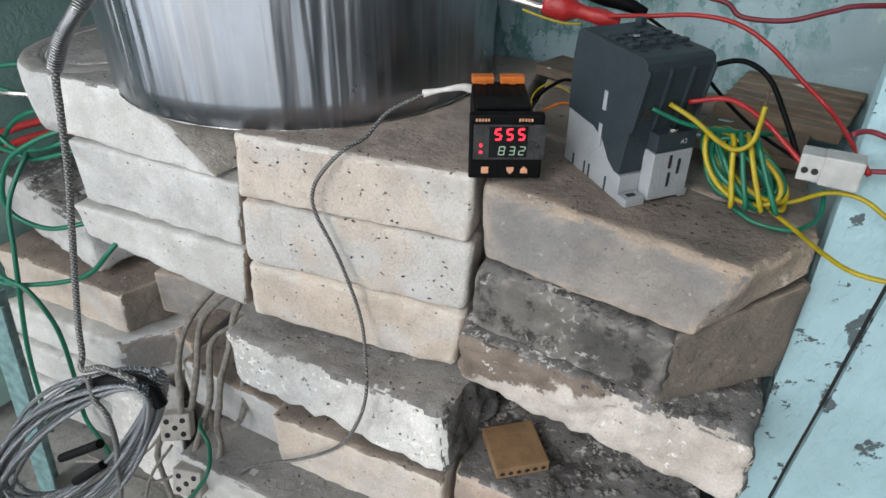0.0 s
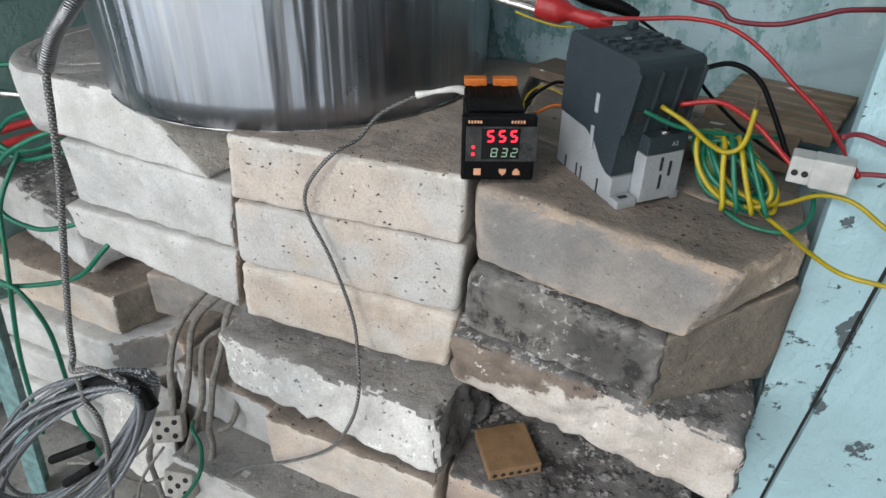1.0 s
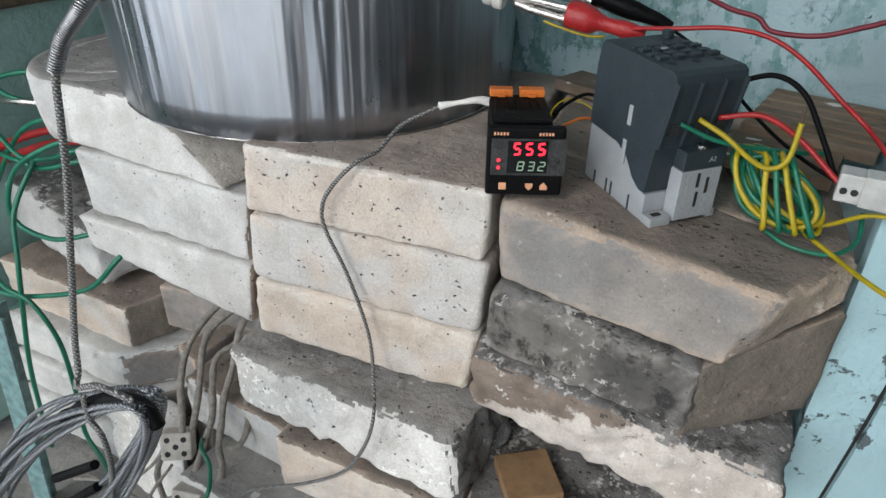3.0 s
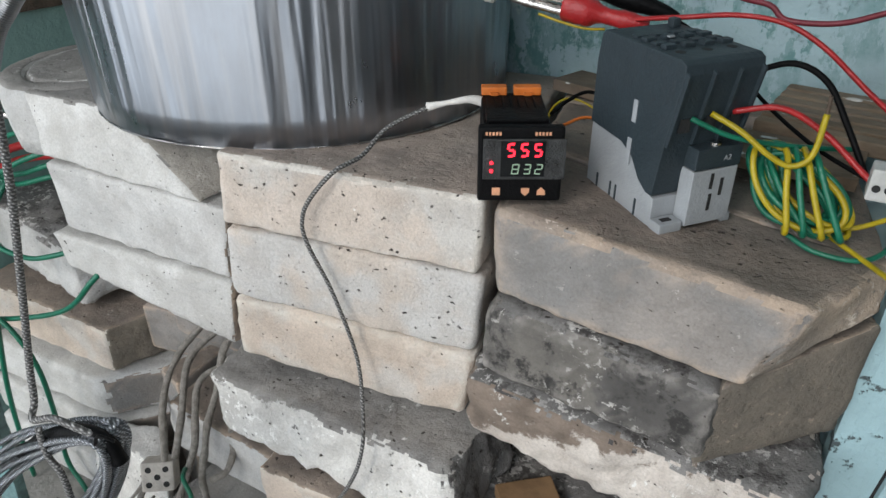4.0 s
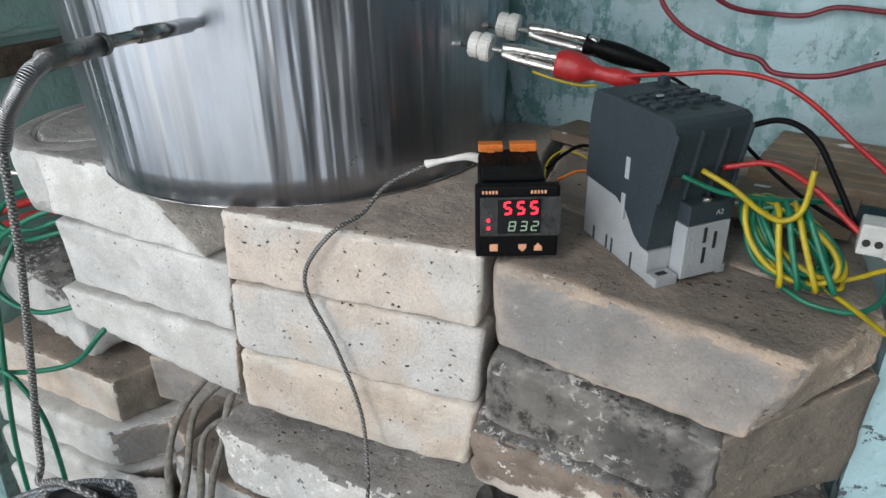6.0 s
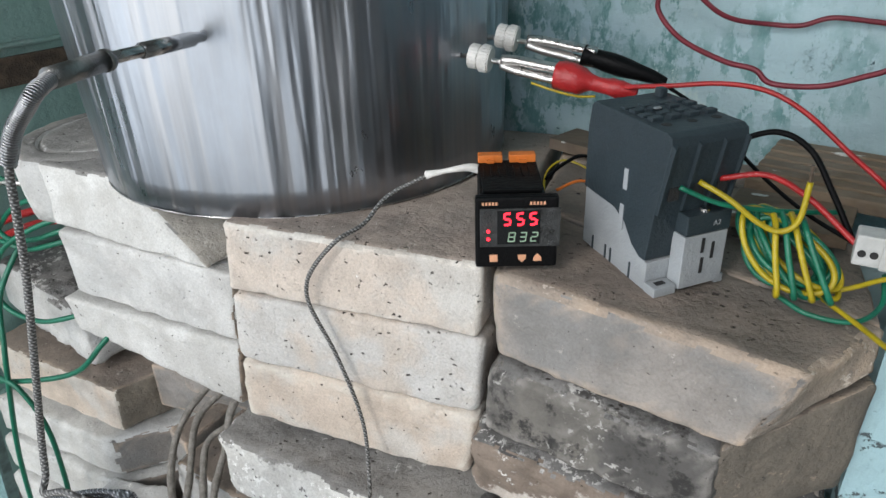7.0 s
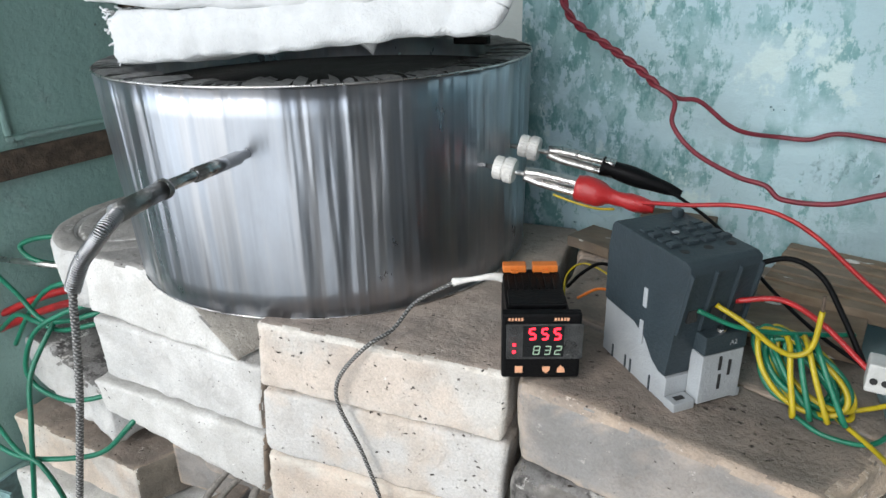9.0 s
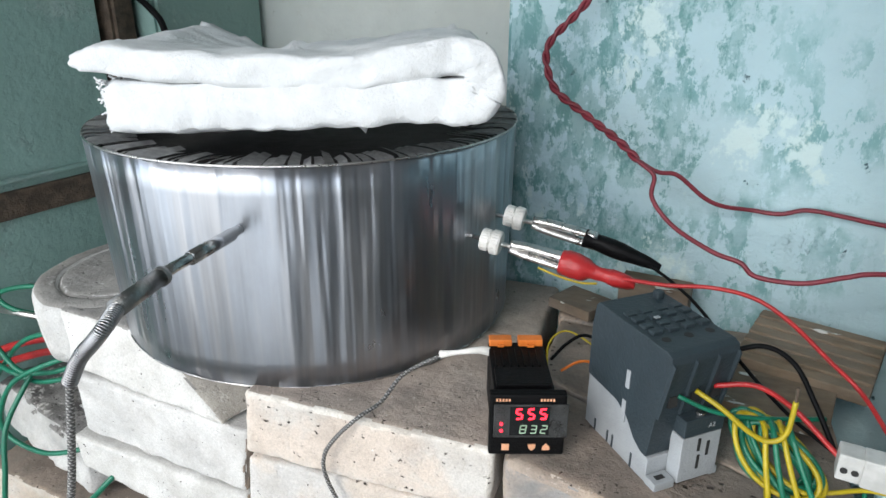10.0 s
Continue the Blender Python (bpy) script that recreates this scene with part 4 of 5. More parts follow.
for k in range(7):
    bm = bmesh.new()
    box(bm, 0.008 + 0.006 * k, 0.0095 + 0.006 * k, 0.045, 0.072, W - 0.0028, W - 0.0008)
    part("vent_rib", bm, BLACK_PVC, housing)
bm = bmesh.new()
box(bm, 0.006, W - 0.006, 0.014, 0.04, W - 0.0027, W + 0.001, 0.001)
part("mounting_clamp", bm, BLACK_PVC, housing)
bm = bmesh.new()
box(bm, 0.0035, BW + 0.0012, -0.0016, -0.0003, 0.018, 0.0485, 0.0005)
screen = part("screen", bm, FILM, pid, "scuffed grey protective film over the display")
bm = bmesh.new()
box(bm, 0.016, 0.047, -0.0022, -0.0017, 0.0205, 0.047)
part("display_window", bm, SCREEN, screen, "glossy black display window")
SEG = {"5": "afgcd", "8": "abcdefg", "3": "abgcd", "2": "abged"}


def digit(ch, x, z, w, h, t, material, name, label):
    """A slanted seven-segment figure."""
    bm = bmesh.new()
    y0, y1 = -0.0028, -0.0022
    spots = {
        "a": (t, w - t, h - t, h), "g": (t, w - t, h / 2 - t / 2, h / 2 + t / 2), "d": (t, w - t, 0, t),
        "f": (0, t, h / 2 + t * 0.4, h - t * 0.4), "b": (w - t, w, h / 2 + t * 0.4, h - t * 0.4),
        "e": (0, t, t * 0.4, h / 2 - t * 0.4), "c": (w - t, w, t * 0.4, h / 2 - t * 0.4),
    }
    for s in SEG[ch]:
        x0, x1, z0, z1 = spots[s]
        box(bm, x + x0, x + x1, y0, y1, z + z0, z + z1)
    for v in bm.verts:
        v.co.x += (v.co.z - z) * 0.12
    part(name, bm, material, screen, label)


for n, ch in enumerate("555"):
    digit(ch, 0.0195 + 0.0094 * n, 0.0355, 0.0062, 0.0104, 0.0015, LED_RED, "red_digit", "glowing red seven-segment figure")
for n, ch in enumerate("832"):
    digit(ch, 0.0235 + 0.0082 * n, 0.0225, 0.0052, 0.0078, 0.0008, LED_GREEN, "green_digit", "dim green seven-segment figure")
for z in (0.031, 0.0248):
    bm = bmesh.new()
    cyl(bm, (0.0095, -0.0026, z), (0.0095, -0.0017, z), 0.0013, seg=12)
    part("indicator_lamp", bm, LED_RED, screen, "small red indicator lamp")
bm = bmesh.new()
box(bm, 0.0105, 0.0165, -0.0012, -0.0002, 0.0052, 0.0112, 0.0005)
part("button", bm, BUTTON, bezel, "peach square button")
for cx, up in ((0.0345, -1), (0.046, 1)):
    bm = bmesh.new()
    prof = [(-0.003, -0.0026), (0.003, -0.0026), (0.0028, 0.0006), (0.0, 0.0034), (-0.0028, 0.0006)]
    lo = [bm.verts.new((cx + x, -0.0012, 0.0082 + up * z)) for x, z in prof]
    hi = [bm.verts.new((cx + x, -0.0002, 0.0082 + up * z)) for x, z in prof]
    bm.faces.new(lo)
    bm.faces.new(hi[::-1])
    for i in range(5):
        bm.faces.new((lo[i], lo[(i + 1) % 5], hi[(i + 1) % 5], hi[i]))
    bmesh.ops.recalc_face_normals(bm, faces=bm.faces[:])
    part("button", bm, BUTTON, bezel, "peach arrow button")
for x0, x1 in ((0.005, 0.0165), (0.0395, 0.0515)):
    bm = bmesh.new()
    k = x0
    while k < x1 - 0.001:
        box(bm, k, k + 0.0015, -0.0005, -0.0002, 0.0508, 0.0532)
        k += 0.0024
    part("maker_mark", bm, BUTTON, bezel, "small orange printed bars")

# ---- contactor ----
con = base("contactor", Matrix.Translation((0.1195, 0.007, 0.5935)) @ Matrix.Rotation(radians(41), 4, "Z"), "grey three-pole contactor lying on its back on the brick", "contactor")
CW = 0.055
wave = [(0.02, 0.024), (0.03, 0.03), (0.041, 0.043), (0.055, 0.0495), (0.096, 0.052)]
bm = bmesh.new()
extrude_poly(bm, [(0.012, 0.0), (0.096, 0.0), (0.096, 0.0515)] + [(y, z - 0.0005) for y, z in wave[-2::-1]] + [(0.012, 0.022)], 0, CW, 0.0008)
con_base = part("base_body", bm, LIGHT_GREY, con, "light grey plastic base")
bm = bmesh.new()
box(bm, -0.001, 0.018, -0.001, 0.0115, 0, 0.0075, 0.0012)
con_foot = part("foot", bm, LIGHT_GREY, con)
bm = bmesh.new()
box(bm, 0.004, 0.012, 0.003, 0.0075, 0.0072, 0.0079)
part("screw_slot", bm, GAP_SHADE, con_foot)
bm = bmesh.new()
box(bm, 0.019, CW + 0.001, -0.002, 0.0115, 0.0035, 0.0445, 0.0008)
box(bm, 0.019, CW + 0.001, 0.004, 0.0115, 0.0, 0.004)
cover = part("coil_cover", bm, LIGHT_GREY, con, "light grey front cover with slots")
bm = bmesh.new()
box(bm, CW - 0.002, CW + 0.0055, 0.0, 0.008, 0.0, 0.0068, 0.0008)
part("foot", bm, LIGHT_GREY, con)
# slots and holes are dark inlays painted as shade, not cut in
for x, z0, z1 in ((0.034, 0.03, 0.0415), (0.043, 0.024, 0.037), (0.035, 0.0135, 0.026)):
    bm = bmesh.new()
    box(bm, x, x + 0.0024, -0.0026, -0.0019, z0, z1)
    part("slot", bm, GAP_SHADE, cover)
bm = bmesh.new()
box(bm, 0.019, CW + 0.0015, -0.0026, 0.014, 0.0452, 0.0605, 0.0012)
coil_block = part("coil_terminal_block", bm, DARK_GREY, con)
bm = bmesh.new()
prof = [(0.013, 0.024)] + wave + [(0.096, 0.1), (0.093, 0.118), (0.09, 0.1215), (0.0045, 0.1205), (-0.0005, 0.118), (-0.0015, 0.112), (0.008, 0.062)]
extrude_poly(bm, prof, -0.0015, CW + 0.0055, 0.001)
chamber = part("upper_body", bm, DARK_GREY, con, "slate grey plastic arc chamber housing")
for x in (-0.001, 0.019, 0.0395, CW + 0.003):
    bm = bmesh.new()
    extrude_poly(bm, [(-0.0045, 0.112), (0.004, 0.117), (0.009, 0.062), (0.0055, 0.062)], x, x + 0.002, 0.0004)
    part("barrier_rib", bm, DARK_GREY, chamber)
for x in (0.0095, 0.03, 0.05):
    bm = bmesh.new()
    box(bm, x - 0.004, x + 0.004, 0.0038, 0.0078, 0.072, 0.0815)
    part("terminal_hole", bm, GAP_SHADE, chamber)
    bm = bmesh.new()
    cyl(bm, (x, 0.02, 0.1204), (x, 0.02, 0.1209), 0.0036, seg=14)
    part("screw_well", bm, GAP_SHADE, chamber)
    bm = bmesh.new()
    cyl(bm, (x, 0.074, 0.1204), (x, 0.074, 0.1209), 0.0036, seg=14)
    part("screw_well", bm, GAP_SHADE, chamber)
for j in range(4):
    for x in (0.004, 0.019, 0.034, 0.049):
        bm = bmesh.new()
        box(bm, x, x + 0.009, 0.028 + 0.0105 * j, 0.0345 + 0.0105 * j, 0.1195, 0.1235 - 0.0008 * (j % 2), 0.0008)
        part("vent_block", bm, DARK_GREY, chamber)
bm = bmesh.new()
box(bm, 0.046, 0.053, 0.076, 0.084, 0.12, 0.128, 0.002)
part("indicator_tab", bm, DARK_GREY, chamber)
bm = bmesh.new()
box(bm, 0.02, 0.0245, 0.046, 0.049, 0.1232, 0.1242)
part("type_label", bm, PALE_MARK, chamber)
bm = bmesh.new()
cyl(bm, (0.037, 0.003, 0.0602), (0.037, 0.003, 0.0625), 0.0038, seg=18)
part("screw", bm, NICKEL, coil_block, "nickel cross-head screw")
for z0, z1, y0 in ((0.068, 0.084, 0.041), (0.036, 0.056, 0.0425)):
    bm = bmesh.new()
    box(bm, -0.0021, -0.0006, y0, y0 + 0.0045, z0, z1, 0.0003)
    part("side_clip", bm, PALE_MARK, con_base, "pale grey side clip")
# grooves are thin dark strips on the surface, painted as their shade
for y in (0.03, 0.055, 0.062, 0.08):
    bm = bmesh.new()
    box(bm, -0.0006, 0.0006, y, y + 0.0018, 0.001, 0.014)
    part("groove", bm, DARK_GREY, con_base)
txt = bpy.data.curves.new("terminal_mark", "FONT")
txt.body, txt.size, txt.extrude = "A2", 0.0056, 0.0001
tob = new("terminal_mark", txt)
me = bpy.data.meshes.new_from_object(tob)
bpy.data.objects.remove(tob)
me.materials.append(PALE_MARK)
mark = new("terminal_mark", me)
mark.parent = coil_block
mark.matrix_basis = Matrix.Translation((0.041, -0.0029, 0.0505)) @ Matrix.Rotation(radians(90), 4, "X")


# ---- wires ----
def wire(name, pts, r, mat, label, category="wire", group="", wobble=0.0, seg=8):
    bm = bmesh.new()
    tube(bm, pts, r, seg, 8, wobble)
    return tagged(part(name, bm, mat, smooth=True), label, category, group)


# sensor lead: white wrapped end, then braid over the bricks
lead = base("sensor_lead", Matrix.Identity(4), "thin grey braided sensor lead with a white wrapped end", "cable")
bm = bmesh.new()
tube(bm, [(-0.026, 0.072, 0.652), (-0.037, 0.066, 0.656), (-0.051, 0.062, 0.654), (-0.073, 0.06, 0.648)], 0.0034, 8, 6, 0.5)
part("wrapped_end", bm, WHITE_WRAP, lead, "white cotton wrapping", smooth=True)
bm = bmesh.new()
tube(bm, [(-0.07, 0.06, 0.649), (-0.1, 0.04, 0.634), (-0.112, 0.015, 0.618), (-0.125, -0.006, 0.612), (-0.144, -0.012, 0.591), (-0.156, -0.012, 0.569), (-0.155, -0.012, 0.545), (-0.135, -0.012, 0.498), (-0.116, -0.014, 0.434), (-0.106, -0.03, 0.388), (-0.094, -0.058, 0.374), (-0.1, -0.07, 0.345), (-0.126, -0.07, 0.3), (-0.178, -0.068, 0.258), (-0.25, -0.066, 0.214), (-0.28, -0.066, 0.165), (-0.275, -0.066, 0.12)], 0.0019, 8, 8)
part("braid", bm, BRAID, lead, smooth=True)

# clip leads on the drum's terminals
for nm, lab, bead, jaw, grip, tip, gmat in (
    ("clip_lead", "red crocodile clip on a ceramic drum terminal", (-0.053, 0.148, 0.7275), (0.019, 0.146, 0.716), (0.074, 0.143, 0.7065), None, RED_PVC),
    ("clip_lead", "black sleeved clip on a ceramic drum terminal", (-0.043, 0.2, 0.736), (0.033, 0.2, 0.722), (0.093, 0.195, 0.7065), None, BLACK_PVC),
):
    clip = base(nm, Matrix.Identity(4), lab, "clip", "clip leads")
    bead, jaw, grip = V(bead), V(jaw), V(grip)
    d = (jaw - bead).normalized()
    out = V((bead.x - DRUM[0], bead.y - DRUM[1], 0)).normalized()
    bm = bmesh.new()
    cyl(bm, bead - out * 0.03, bead + d * 0.024, 0.0024, seg=10)
    part("terminal_rod", bm, NICKEL, clip, smooth=True)
    for k, rr in ((-0.009, 0.0112), (0.001, 0.0124)):
        bm = bmesh.new()
        cyl(bm, bead + d * k, bead + d * (k + 0.0095), rr, rr * 0.96, 24)
        bmesh.ops.bevel(bm, geom=bm.edges[:], offset=0.0012, segments=2, affect="EDGES")
        part("ceramic_bead", bm, CERAMIC, clip, "white ceramic insulating bead", smooth=False)
    side = d.cross(V((0, 0, 1))).normalized()
    up = side.cross(d)
    for s in (1, -1):
        bm = bmesh.new()
        lead_in = bead + d * 0.02
        ends = jaw + d * 0.008
        tube(bm, [lead_in.lerp(ends, f) + up * s * h for f, h in ((0, 0.0022), (0.25, 0.0042), (0.6, 0.0046), (1.0, 0.0052))], 0.0042, 10, 6)
        for v in bm.verts:
            c = lead_in.lerp(ends, (v.co - lead_in).dot(d) / (ends - lead_in).length)
            w = (v.co - c).dot(side)
            v.co += side * w * (0.25 + 0.5 * (v.co - lead_in).dot(d) / (ends - lead_in).length)
        part("jaw", bm, NICKEL, clip, "nickel-plated jaw", smooth=True)
    bm = bmesh.new()
    tube(bm, [jaw - d * 0.004, jaw.lerp(grip, 0.25), jaw.lerp(grip, 0.6), grip, grip + (grip - jaw) * 0.18], 0.0104 if gmat is RED_PVC else 0.0088, 12, 9, 0.5 if gmat is RED_PVC else 0.15)
    for v in bm.verts:
        f = (v.co - jaw).dot((grip - jaw).normalized()) / (grip - jaw).length
        c = jaw.lerp(grip, f)
        v.co = c + (v.co - c) * (1.05 - 0.45 * max(0.0, f) ** 3) + (V((0, 0, 0.0016 * noise.noise(v.co * 160))) if gmat is RED_PVC else V())
    part("grip", bm, gmat, clip, "soft plastic grip", smooth=True)

wire("red_wire", [(0.066, 0.144, 0.708), (0.085, 0.132, 0.713), (0.111, 0.12, 0.718), (0.146, 0.118, 0.722), (0.178, 0.115, 0.719), (0.206, 0.108, 0.706), (0.238, 0.1, 0.681), (0.264, 0.085, 0.662), (0.278, 0.02, 0.652), (0.282, 0.014, 0.646)], 0.0019, RED_PVC, "red insulated wire arching over the contactor")
wire("black_wire", [(0.084, 0.196, 0.708), (0.11, 0.18, 0.7), (0.14, 0.15, 0.688), (0.178, 0.1, 0.664), (0.21, 0.06, 0.65), (0.24, 0.026, 0.644)], 0.0016, BLACK_PVC, "thin black wire hanging behind the contactor")
wire("black_wire", [(0.158, 0.055, 0.698), (0.184, 0.06, 0.705), (0.206, 0.058, 0.695), (0.223, 0.05, 0.67), (0.238, 0.034, 0.644)], 0.0021, BLACK_PVC, "thick black wire arching from the contactor")
wire("red_wire", [(0.152, 0.042, 0.675), (0.181, 0.043, 0.68), (0.208, 0.04, 0.668), (0.232, 0.03, 0.65), (0.246, 0.02, 0.64)], 0.0021, RED_PVC, "red insulated wire from contactor to connector")
yel = base("yellow_wire", Matrix.Identity(4), "yellow wire hooked upward with a bared end", "wire")
bm = bmesh.new()
tube(bm, [(0.139, 0.027, 0.677), (0.159, 0.02, 0.669), (0.178, 0.018, 0.656), (0.192, 0.018, 0.651), (0.202, 0.018, 0.66), (0.204, 0.02, 0.686)], 0.002, 8, 8)
part("insulation", bm, YELLOW_PVC, yel, smooth=True)
bm = bmesh.new()
cyl(bm, (0.204, 0.02, 0.686), (0.2035, 0.0205, 0.697), 0.0012, seg=8)
part("bared_end", bm, BROWN_RAIL, yel, "dull bared copper end")
wire("green_wire", [(0.127, 0.018, 0.675), (0.152, 0.022, 0.665), (0.177, 0.03, 0.66), (0.205, 0.045, 0.655), (0.235, 0.06, 0.652)], 0.0018, GREEN_PVC, "green insulated wire leaving the contactor")

# tied hank of yellow and green wire
hank = base("wire_hank", Matrix.Translation((0.202, 0.055, 0.6)), "tangled hank of yellow and green wire on the brick", "wire")
rng = random.Random(21)
down, side_way, out_way = V((0.021, -0.016, -0.0225)), V((0.0225, 0.002, 0.004)), V((0.1, -0.75, 0.5)).normalized()
for n in range(13):
    mt = YELLOW_PVC if n in (2, 5, 9) else GREEN_PVC
    big, slim, lean = rng.uniform(0.72, 1.1), rng.uniform(0.6, 1.15), rng.uniform(-0.6, 0.45)
    mid_at = V((0.0, -0.021, 0.0305)) + side_way * rng.uniform(-0.3, 0.3) + out_way * (0.0017 * n - 0.011)
    if n == 12:
        big, slim, lean, mt = 0.98, 1.15, 0.05, YELLOW_PVC
    pts = []
    for k in range(21):
        t = math.tau * (k + 0.6 * math.sin(n)) / 20
        c, d = math.cos(t), math.sin(t) * (0.8 + 0.2 * math.cos(t))
        q = mid_at + down * big * (c + lean * d) + side_way * slim * (d - 0.15 * lean * c) + out_way * (0.003 * math.sin(2 * t + n) + rng.uniform(-0.0006, 0.0006))
        pts.append((q.x, q.y, max(0.0, q.z)))
    bm = bmesh.new()
    tube(bm, pts, 0.0021, 8, 4)
    part("wire_loop", bm, mt, hank, "yellow wire loop" if mt is YELLOW_PVC else "green wire loop", smooth=True)
for n, (dx, mt) in enumerate(((-0.008, YELLOW_PVC), (-0.002, GREEN_PVC), (0.004, YELLOW_PVC), (0.01, GREEN_PVC))):
    bm = bmesh.new()
    tube(bm, [(dx - 0.006, -0.016, 0.056), (dx - 0.004, -0.03, 0.053), (dx - 0.002 + 0.002 * n, -0.042, 0.036), (dx + 0.002 + 0.004 * n, -0.05, 0.016), (dx + 0.003 + 0.005 * n, -0.046, 0.008), (dx + 0.004 + 0.004 * n, -0.034, 0.006)], 0.0021, 8, 6)
    part("binding_turn", bm, mt, hank, smooth=True)
wire("green_wire", [(0.2, 0.02, 0.602), (0.218, 0.008, 0.598), (0.245, 0.006, 0.598), (0.262, 0.022, 0.604), (0.264, 0.04, 0.618)], 0.0018, GREEN_PVC, "green wire curving over the brick top")
wire("yellow_wire", [(0.225, 0.03, 0.602), (0.246, 0.0, 0.6), (0.257, -0.035, 0.606), (0.272, -0.062, 0.61), (0.3, -0.07, 0.611), (0.36, -0.08, 0.612)], 0.0018, YELLOW_PVC, "yellow wire trailing past the jamb")
wire("yellow_wire", [(0.225, 0.03, 0.602), (0.245, 0.028, 0.612), (0.262, 0.016, 0.628), (0.282, 0.008, 0.63), (0.305, 0.0, 0.618), (0.34, -0.02, 0.6)], 0.0018, YELLOW_PVC, "yellow wire passing behind the connector")
conn = base("connector_block", Matrix.Translation((0.234, 0.006, 0.6395)) @ Matrix.Rotation(radians(-10), 4, "Z"), "white plastic connector block joining the wires", "connector")
bm = bmesh.new()
box(bm, 0, 0.0155, 0, 0.018, 0, 0.0205, 0.0015)
box(bm, 0.015, 0.041, -0.0012, 0.017, -0.001, 0.0215, 0.0018)
conn_body = part("connector_body", bm, CONNECTOR_WHITE, conn)
for x in (0.0045, 0.0112):
    bm = bmesh.new()
    cyl(bm, (x, -0.0006, 0.0085), (x, 0.002, 0.0085), 0.0024, seg=12)
    part("wire_port", bm, GAP_SHADE, conn_body)
for pts in ([(0.262, 0.012, 0.676), (0.275, 0.018, 0.677), (0.3, 0.014, 0.672), (0.36, 0.0, 0.668)], [(0.276, 0.016, 0.646), (0.285, 0.014, 0.65), (0.31, 0.01, 0.652), (0.36, 0.0, 0.648)]):
    wire("dark_red_wire", pts, 0.002, DARK_RED, "dark red wire leading across the jamb")

# twisted pair on the wall
flex = base("twisted_flex", Matrix.Identity(4), "dark red twisted wire pair hanging on the wall", "cable")
path = spline([(0.05, 0.322, 1.04), (0.028, 0.325, 0.985), (0.007, 0.325, 0.951), (-0.014, 0.325, 0.926), (-0.039, 0.325, 0.898), (-0.042, 0.322, 0.876), (-0.028, 0.315, 0.847), (0.01, 0.3, 0.824), (0.046, 0.285, 0.803), (0.069, 0.27, 0.787)], 14)
length = [0.0]
for a, c in zip(path, path[1:]):
    length.append(length[-1] + (c - a).length)
ends = []
for s in (0, 1):
    pts = []
    for i, c in enumerate(path):
        d = (path[min(i + 1, len(path) - 1)] - path[max(0, i - 1)]).normalized()
        w = d.cross(V((0, 1, 0))).normalized()
        ph = length[i] * math.tau / 0.034 + s * math.pi
        pts.append(c + 0.0023 * (math.cos(ph) * w + math.sin(ph) * V((0, 1, 0))))
    tail = [(0.089, 0.275, 0.776), (0.109, 0.28, 0.773), (0.137, 0.285, 0.751), (0.157, 0.29, 0.742), (0.186, 0.302, 0.737), (0.213, 0.298, 0.737), (0.237, 0.294, 0.745), (0.272, 0.289, 0.743), (0.305, 0.284, 0.74), (0.42, 0.266, 0.735)]
    if s:
        tail = [(0.086, 0.262, 0.775), (0.087, 0.25, 0.755), (0.11, 0.235, 0.733), (0.148, 0.21, 0.72), (0.173, 0.2, 0.716), (0.188, 0.195, 0.706), (0.225, 0.19, 0.707), (0.259, 0.19, 0.718), (0.287, 0.19, 0.725), (0.4, 0.2, 0.73)]
    bm = bmesh.new()
    tube(bm, pts + spline([pts[-1]] + [V(q) for q in tail], 8)[1:], 0.0024, 7, 1, raw=True)
    part("strand", bm, DARK_RED, flex, smooth=True)

# leads behind the controller
wire("yellow_wire", [(-0.005, 0.142, 0.709), (0.015, 0.14, 0.704), (0.035, 0.141, 0.7), (0.05, 0.144, 0.7)], 0.0011, YELLOW_PVC, "thin yellow wire under the red clip")
wire("black_wire", [(0.02, 0.098, 0.64), (0.03, 0.12, 0.646), (0.045, 0.135, 0.65), (0.068, 0.135, 0.64), (0.085, 0.12, 0.622)], 0.0016, BLACK_PVC, "thin black wire behind the controller")
wire("red_wire", [(0.03, 0.095, 0.632), (0.045, 0.11, 0.636), (0.06, 0.115, 0.632), (0.078, 0.11, 0.622)], 0.0013, ORANGE_PVC, "thin orange-red wire behind the controller")
wire("yellow_wire", [(0.012, 0.13, 0.608), (0.008, 0.16, 0.622), (0.022, 0.175, 0.63), (0.05, 0.165, 0.624), (0.07, 0.15, 0.612)], 0.001, YELLOW_PVC, "thin yellow wire behind the controller")

# ---- boards beside the wall ----
ridge = base("ridged_board", Matrix.Translation((0.2, 0.196, 0.607)) @ Matrix.Rotation(radians(-19), 4, "Z"), "weathered brown ridged wooden board lying on bricks", "board")
for k in range(6):
    bm = bmesh.new()
    box(bm, -0.02, 0.098, 0.018 * k, 0.018 * k + 0.0165, 0.0 + 0.0015 * k, 0.0125 + 0.0015 * k, 0.0022)
    part("slat", bm, RIDGED, ridge)
bm = bmesh.new()
box(bm, 0.168, 0.262, 0.118, 0.187, 0.602, 0.612, 0.001, Matrix.Translation((0.21, 0.15, 0)) @ Matrix.Rotation(radians(-14), 4, "Z") @ Matrix.Translation((-0.21, -0.15, 0)))
tagged(part("flat_board", bm, CARD), "flat brown board with chipped paint on bricks", "board")
bm = bmesh.new()
box(bm, -0.028, 0.028, -0.024, 0.024, 0, 0.012, 0.001, Matrix.Translation((0.022, 0.282, 0.606)) @ Matrix.Rotation(radians(-28), 4, "Z"))
tagged(part("board_offcut", bm, CARD), "small brown board offcut by the wall", "board")
bm = bmesh.new()
